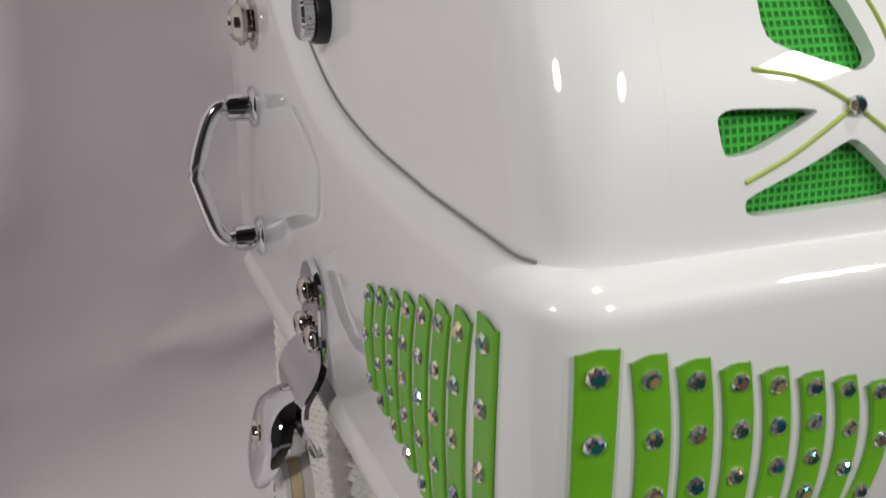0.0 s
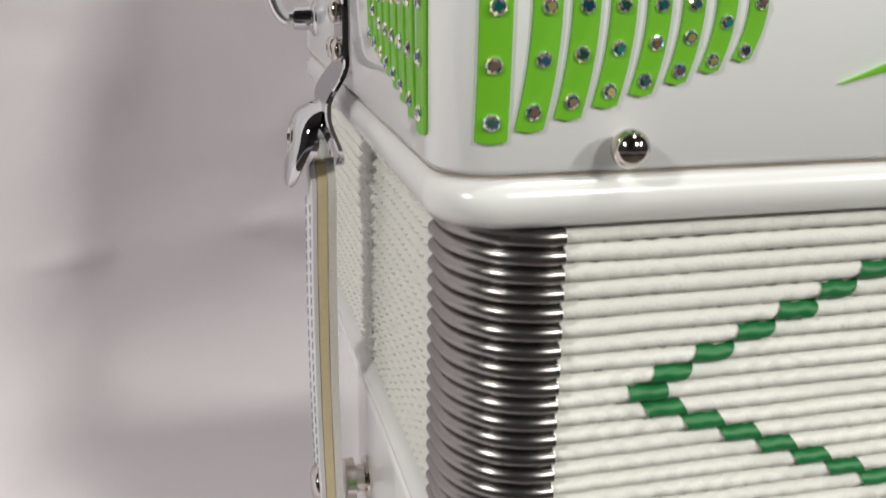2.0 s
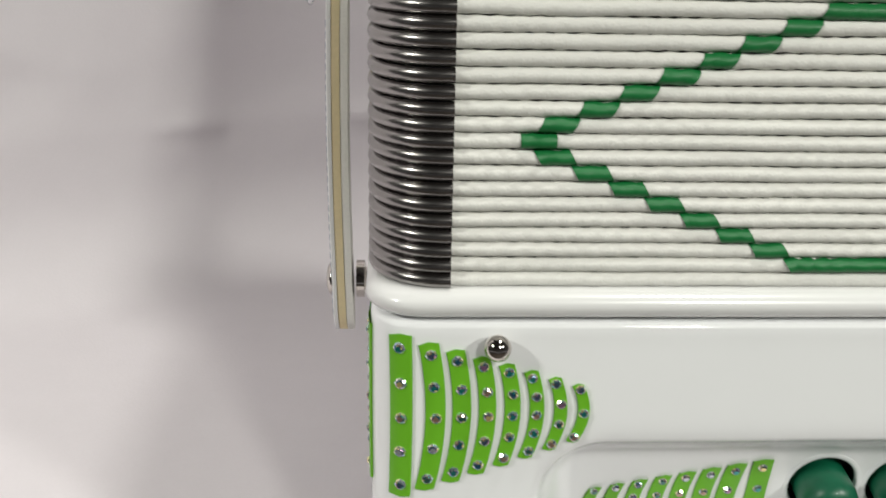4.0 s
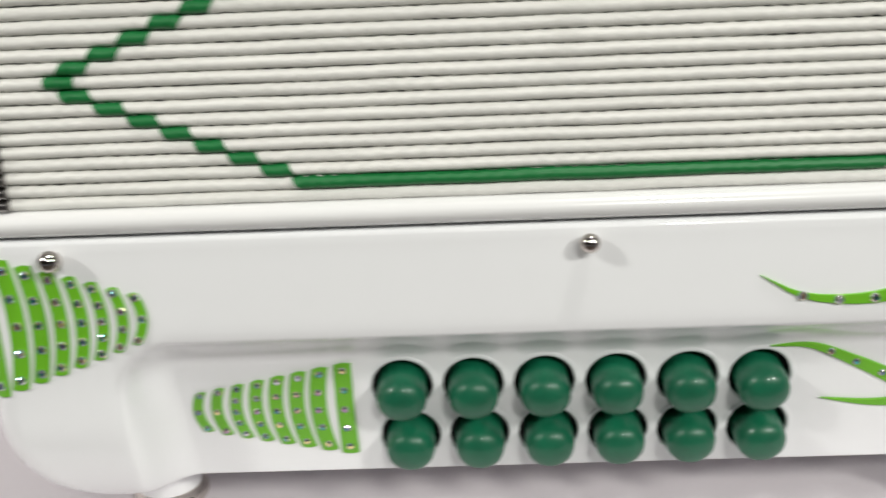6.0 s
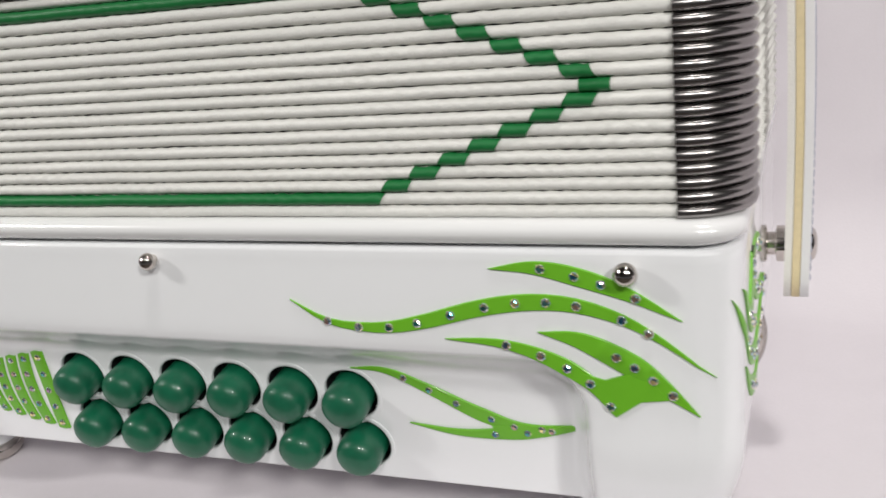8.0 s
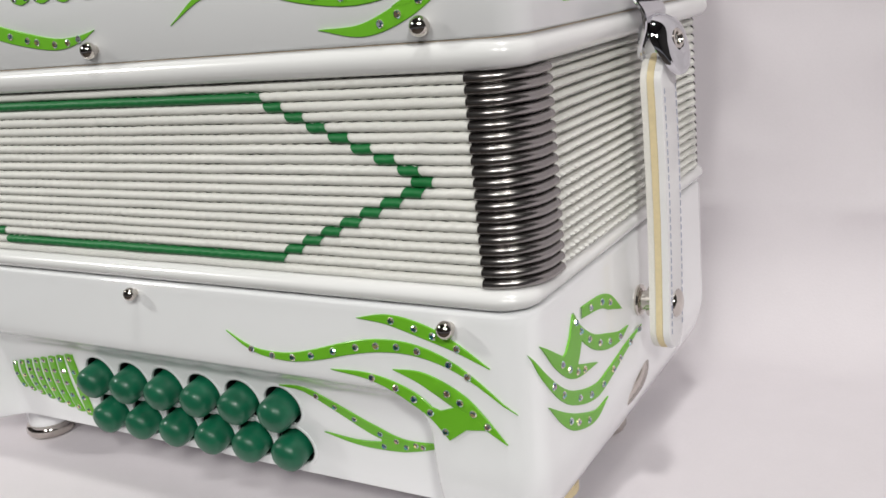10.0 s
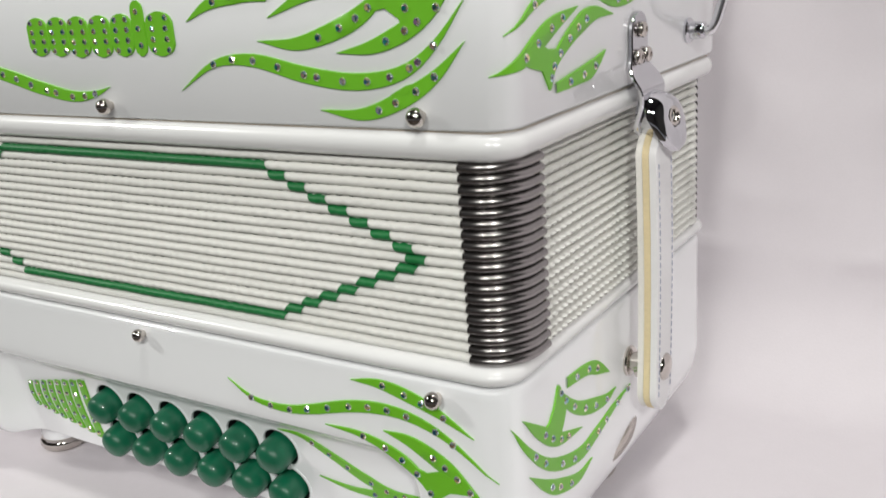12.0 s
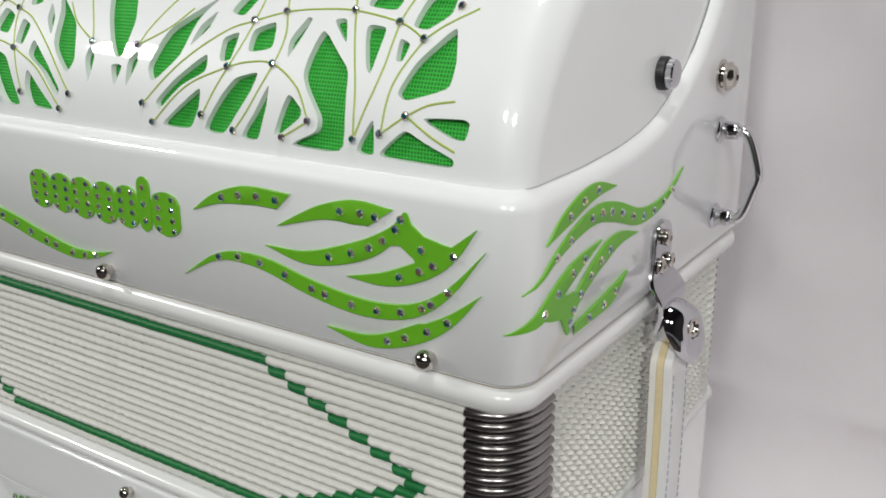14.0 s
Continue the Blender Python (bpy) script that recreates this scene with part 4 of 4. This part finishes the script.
def build_side(s):
    def at(x, y, z):
        return Vector((s * x, y, z))

    out = (s, 0, 0)
    # carrying handle
    bm = bmesh.new()
    y, za, zb = 0.143, 0.1098, 0.0782
    tube(bm, spline([at(0.1665, y, za), at(0.1690, y, za - 0.0002), at(0.1714, y + 0.0002, za - 0.004), at(0.1746, y, (za + zb) / 2 + 0.0025)], 18) + spline([at(0.1748, y, (za + zb) / 2), at(0.1714, y, zb + 0.004), at(0.169, y, zb + 0.0002), at(0.1665, y, zb)], 18), 0.0019, 12)
    handle = part("side_handle", bm, WIRE, accordion, "bent chrome wire handle", 60)
    for z in (za, zb):
        bm = bmesh.new()
        lathe(bm, [(0.0001, -0.0005), (0.0046, -0.0005), (0.0048, 0.0008), (0.0044, 0.0014), (0.0033, 0.0018), (0.0031, 0.0060), (0.0028, 0.0068), (0.0001, 0.0068)], 24, axis_to(at(HX, y, z), out))
        part("flange", bm, CHROME, handle, "round chrome flange", 40)
    # strap button on the rear frame
    bm = bmesh.new()
    lathe(bm, [(0.0001, -0.0005), (0.0058, -0.0005), (0.0058, 0.0008), (0.0044, 0.0014), (0.0042, 0.0021), (0.0050, 0.0025), (0.0050, 0.0034), (0.0041, 0.0039), (0.0037, 0.0049), (0.0028, 0.0054), (0.0022, 0.0048), (0.0001, 0.0047)], 28, axis_to(at(HX - 0.0002, 0.1405, 0.1290), out))
    part("strap_button", bm, NICKEL, accordion, "stepped round nickel strap button", 40)
    # register screw on the grille cover
    m = axis_to(at(GX, 0.0925, 0.1352), out)
    bm = bmesh.new()
    lathe(bm, [(0.0001, -0.001), (0.0052, -0.001), (0.0052, 0.0020), (0.0049, 0.0025), (0.0001, 0.0025)], 28, m)
    base = part("cover_screw", bm, BLACK, accordion, "knurled chrome thumbscrew on a black washer", 40)
    bm = bmesh.new()
    n = 56
    loops = []
    for r, h in ((0.0040, 0.0025), (0.0045, 0.0028), (0.0045, 0.0046), (0.0039, 0.0051), (0.0001, 0.0052)):
        loops.append([m @ Vector(((r - (0.0003 if k % 2 and r > 0.0044 else 0)) * math.cos(2 * math.pi * k / n), (r - (0.0003 if k % 2 and r > 0.0044 else 0)) * math.sin(2 * math.pi * k / n), h)) for k in range(n)])
    loft(bm, loops)
    part("knurled_head", bm, CHROME, base, "knurled chrome head", 25)
    # chrome plate of the bellows strap
    outline = []
    for k in range(13):
        a = radians(180 - 15 * k)
        outline.append((0.0905 + 0.0072 * math.cos(a), 0.0825 + 0.0072 * math.sin(a)))
    right = spline([(0.0977, 0.0825, 0), (0.0975, 0.0745, 0), (0.1015, 0.0685, 0), (0.1005, 0.0620, 0), (0.0990, 0.0560, 0), (0.0978, 0.0520, 0), (0.0950, 0.0492, 0), (0.0910, 0.0482, 0)], 20)[1:]
    left = spline([(0.0900, 0.0482, 0), (0.0860, 0.0492, 0), (0.0832, 0.0520, 0), (0.0820, 0.0560, 0), (0.0805, 0.0620, 0), (0.0795, 0.0685, 0), (0.0830, 0.0745, 0), (0.0833, 0.0825, 0)], 20)[:-1]
    outline += [(v.x, v.y) for v in right] + [(v.x, v.y) for v in left]
    outline = [(0.0905 + 1.02 * (a - 0.0905), b) for a, b in outline]

    def bend(z):
        t = max(0.0, min(1.0, (0.0735 - z) / 0.010))
        back = max(0.0, min(1.0, (0.0620 - z) / 0.012))
        return 0.1604 + 0.0046 * t * t * (3 - 2 * t) - 0.0034 * back * back * (3 - 2 * back)

    bm = bmesh.new()
    rows_ = []
    zs = [0.0406 + 0.0007 * k for k in range(71)]
    for z in zs:
        cut = []
        for a, b in zip(outline, outline[1:] + outline[:1]):
            if (a[1] - z) * (b[1] - z) < 0:
                cut.append(a[0] + (b[0] - a[0]) * (z - a[1]) / (b[1] - a[1]))
        if len(cut) >= 2:
            rows_.append((z, min(cut), max(cut)))
    loops = []
    for z, ya, yb in rows_:
        x = bend(z)
        loops.append([at(x, ya, z), at(x + 0.0009, ya + 0.0001, z), at(x + 0.0013, ya + 0.0005, z), at(x + 0.0013, yb - 0.0005, z), at(x + 0.0009, yb - 0.0001, z), at(x, yb, z)])
    loft(bm, loops)
    plate = part("strap_plate", bm, CHROME, accordion, "bent chrome bellows strap plate with three screws", 30)
    for yy, zz in ((0.0905, 0.0838), (0.0868, 0.0752), (0.0946, 0.0752)):
        bm = bmesh.new()
        lathe(bm, [(0.0001, -0.0006), (0.0022, -0.0006), (0.0022, 0.0002), (0.0026, 0.0003), (0.0027, 0.0010), (0.0024, 0.0016), (0.0017, 0.0020), (0.0009, 0.0021), (0.0008, 0.0016), (0.0001, 0.0016)], 20, axis_to(at(bend(zz) + 0.0013, yy, zz), out))
        part("screw", bm, NICKEL, plate, "round-headed nickel screw", 40)
    # snap: a short drum under a pierced thumb tab whose top curls over it
    zc, inner, tilt = 0.0553, 0.1622 if s > 0 else 0.1650, 0.25 if s > 0 else 0.04
    bm = bmesh.new()
    length = 0.1708 - inner
    lathe(bm, [(0.0001, -0.0005), (0.0058, -0.0005), (0.0064, 0.0006), (0.0067, 0.0016), (0.0067, length - 0.0012), (0.0060, length), (0.0001, length)], 32, axis_to(at(inner, 0.0905, zc), out))
    drum = part("strap_snap", bm, CHROME, accordion, "chrome strap snap with a pierced thumb tab", 45)
    bm = bmesh.new()
    loops = []
    for share_, dx in ((0.30, -0.0010), (0.30, 0.0002), (0.34, 0.0007), (0.55, 0.0005), (0.80, 0.0003), (0.93, 0.0), (0.985, -0.0006), (1.0, -0.0014), (0.97, -0.0018), (0.60, -0.0010), (0.30, -0.0010)):
        lp = []
        for k in range(40):
            a = 2 * math.pi * k / 40
            up = math.sin(a)
            r = 0.0086 + 0.0034 * max(0.0, -up) ** 3
            curl = (0.0022 + 0.0022 * up) * max(0.0, (share_ - 0.60) / 0.40) ** 2
            lean = 0.0011 * max(0.0, -up) * share_
            lp.append(at(0.1726 + dx - curl + lean + share_ * r * (tilt * math.cos(a) - 0.12 * up), 0.0905 + share_ * r * math.cos(a), zc + share_ * r * up))
        loops.append(lp)
    loft(bm, loops, caps=False)
    part("thumb_tab", bm, CHROME, drum, "chrome thumb tab with an eyelet", 45)
    bm = bmesh.new()
    lathe(bm, [(0.0015, -0.0006), (0.0030, -0.0004), (0.0034, 0.0004), (0.0031, 0.0008), (0.0024, 0.0009), (0.0019, 0.0004), (0.0015, -0.0006)], 28, axis_to(at(0.1728, 0.0905, zc), (s, -tilt, 0.12)), False)
    part("eyelet", bm, NICKEL, drum, "round nickel eyelet", 45)
    # layered leather strap
    def strap_x(z):
        return (0.1619 if s > 0 else 0.1630) + 0.0010 * math.sin((z + 0.05) / 0.115 * math.pi)

    t1, t2, t3, wide = (0.0023, 0.0047, 0.0073, 0.0080) if s > 0 else (0.0022, 0.0046, 0.0059, 0.0062)
    layers = (("felt_lining", FELT, 0.0, t1, "fuzzy white felt lining"), ("leather_core", TAN, t1, t2, "pale tan leather core"), ("bellows_strap", LEATHER, t2, t3, "white stitched leather bellows strap"))
    top_part = None
    for name, mat, a0, a1, lab in reversed(layers):
        bm = bmesh.new()
        loops = []
        n = 45
        for k in range(n + 1):
            z = 0.0500 - 0.1028 * k / n
            half = wide
            e = min(k, n - k) / n * 0.1028
            if e < 0.008:
                half = wide - 0.0055 * (1 - e / 0.008) ** 2
            wob = 0.0002 * noise.noise((z * 90, a0 * 999, s))
            x = strap_x(z)
            loops.append([at(x + a0, 0.0905 - half + wob, z), at(x + a1 - 0.0003, 0.0905 - half + wob, z), at(x + a1, 0.0905 - half + 0.0005, z), at(x + a1, 0.0905 + half - 0.0005, z), at(x + a1 - 0.0003, 0.0905 + half, z), at(x + a0, 0.0905 + half, z)])
        loft(bm, loops)
        ob = part(name, bm, mat, accordion if top_part is None else top_part, lab, 30)
        top_part = top_part or ob
    bm = bmesh.new()
    for yy in (0.0905 - wide + 0.002, 0.0905 + wide - 0.002):
        for k in range(30):
            z = 0.040 - 0.0029 * k
            x = strap_x(z) + t3 + 0.00005
            tube(bm, [at(x, yy, z), at(x + 0.0001, yy, z - 0.0010), at(x, yy, z - 0.0020)], 0.00022, 6)
    tagged(part("stitching", bm, THREAD, top_part, "grey thread stitching"), kind="stuff")
    # lower stud
    bm = bmesh.new()
    lathe(bm, [(0.0001, 0.0), (0.0056, 0.0), (0.0058, 0.0010), (0.0054, 0.0016), (0.0036, 0.0020), (0.0036, 0.0040), (0.0056, 0.0044), (0.0056, 0.0068), (0.0001, 0.0068)], 24, axis_to(at(HXB - 0.0003, 0.0905, -0.0365), out))
    stud = part("strap_stud", bm, NICKEL, accordion, "nickel stud that holds the strap", 40)
    bm = bmesh.new()
    lathe(bm, [(0.0001, -0.0005), (0.0050, -0.0005), (0.0051, 0.0004), (0.0044, 0.0012), (0.0028, 0.0018), (0.0001, 0.0020)], 24, axis_to(at(strap_x(-0.0365) + t3, 0.0905, -0.0365), out))
    part("stud_cap", bm, NICKEL, stud, "low domed nickel cap", 50)


for side in (-1, 1):
    build_side(side)


def build_feet():
    for x, y in ((-0.1235, 0.0385), (0.1235, 0.0385), (-0.1235, 0.124), (0.1235, 0.124)):
        bm = bmesh.new()
        lathe(bm, [(0.0001, TABLE + 0.0064), (0.0097, TABLE + 0.0064), (0.0099, TABLE + 0.0080), (0.0102, -0.0930), (0.0108, -0.0860), (0.0108, -0.0800), (0.0001, -0.0800)], 28, Matrix.Translation((x, y, 0)))
        foot = part("foot", bm, LACQUER, accordion, "short white foot on a nickel ring")
        bm = bmesh.new()
        lathe(bm, [(0.0001, TABLE), (0.0088, TABLE), (0.0104, TABLE + 0.0008), (0.0114, TABLE + 0.0026), (0.0114, TABLE + 0.0042), (0.0107, TABLE + 0.0058), (0.0096, TABLE + 0.0063), (0.0001, TABLE + 0.0063)], 32, Matrix.Translation((x, y, 0)))
        part("foot_cap", bm, NICKEL, foot, "rounded nickel foot ring", 45)
    # knurled wheel that stands out of a slot low on the side
    bm = bmesh.new()
    m = pose(HXB - 0.0308, 0.0890, -0.0665, 21, 0, 0)
    n, rings = 160, 11
    loops = []
    for j in range(rings):
        h = -0.0034 + 0.0068 * j / (rings - 1)
        r = 0.0300 + 0.0022 * math.sqrt(max(0.0, 1 - (h / 0.0034) ** 2))
        loops.append([m @ Vector(((r - 0.0004 * ((k + j) % 2)) * math.cos(2 * math.pi * k / n), (r - 0.0004 * ((k + j) % 2)) * math.sin(2 * math.pi * k / n), h)) for k in range(n)])
    loft(bm, loops)
    part("thumb_wheel", bm, NICKEL, accordion, "knurled chrome wheel in a side slot", 25)
    bm = bmesh.new()
    loft(bm, [[(x, y, z) for x, y in [(0.1390 + 0.0075 * math.cos(a) * f, 0.0450 + 0.0095 * math.sin(a) * f) for a in [2 * math.pi * k / 24 for k in range(24)]]] for f, z in ((0.92, -0.0925), (1.0, -0.0920), (1.0, -0.0886))])
    part("base_pad", bm, TAN, accordion, "worn tan leather pad under a corner", 40)


build_feet()
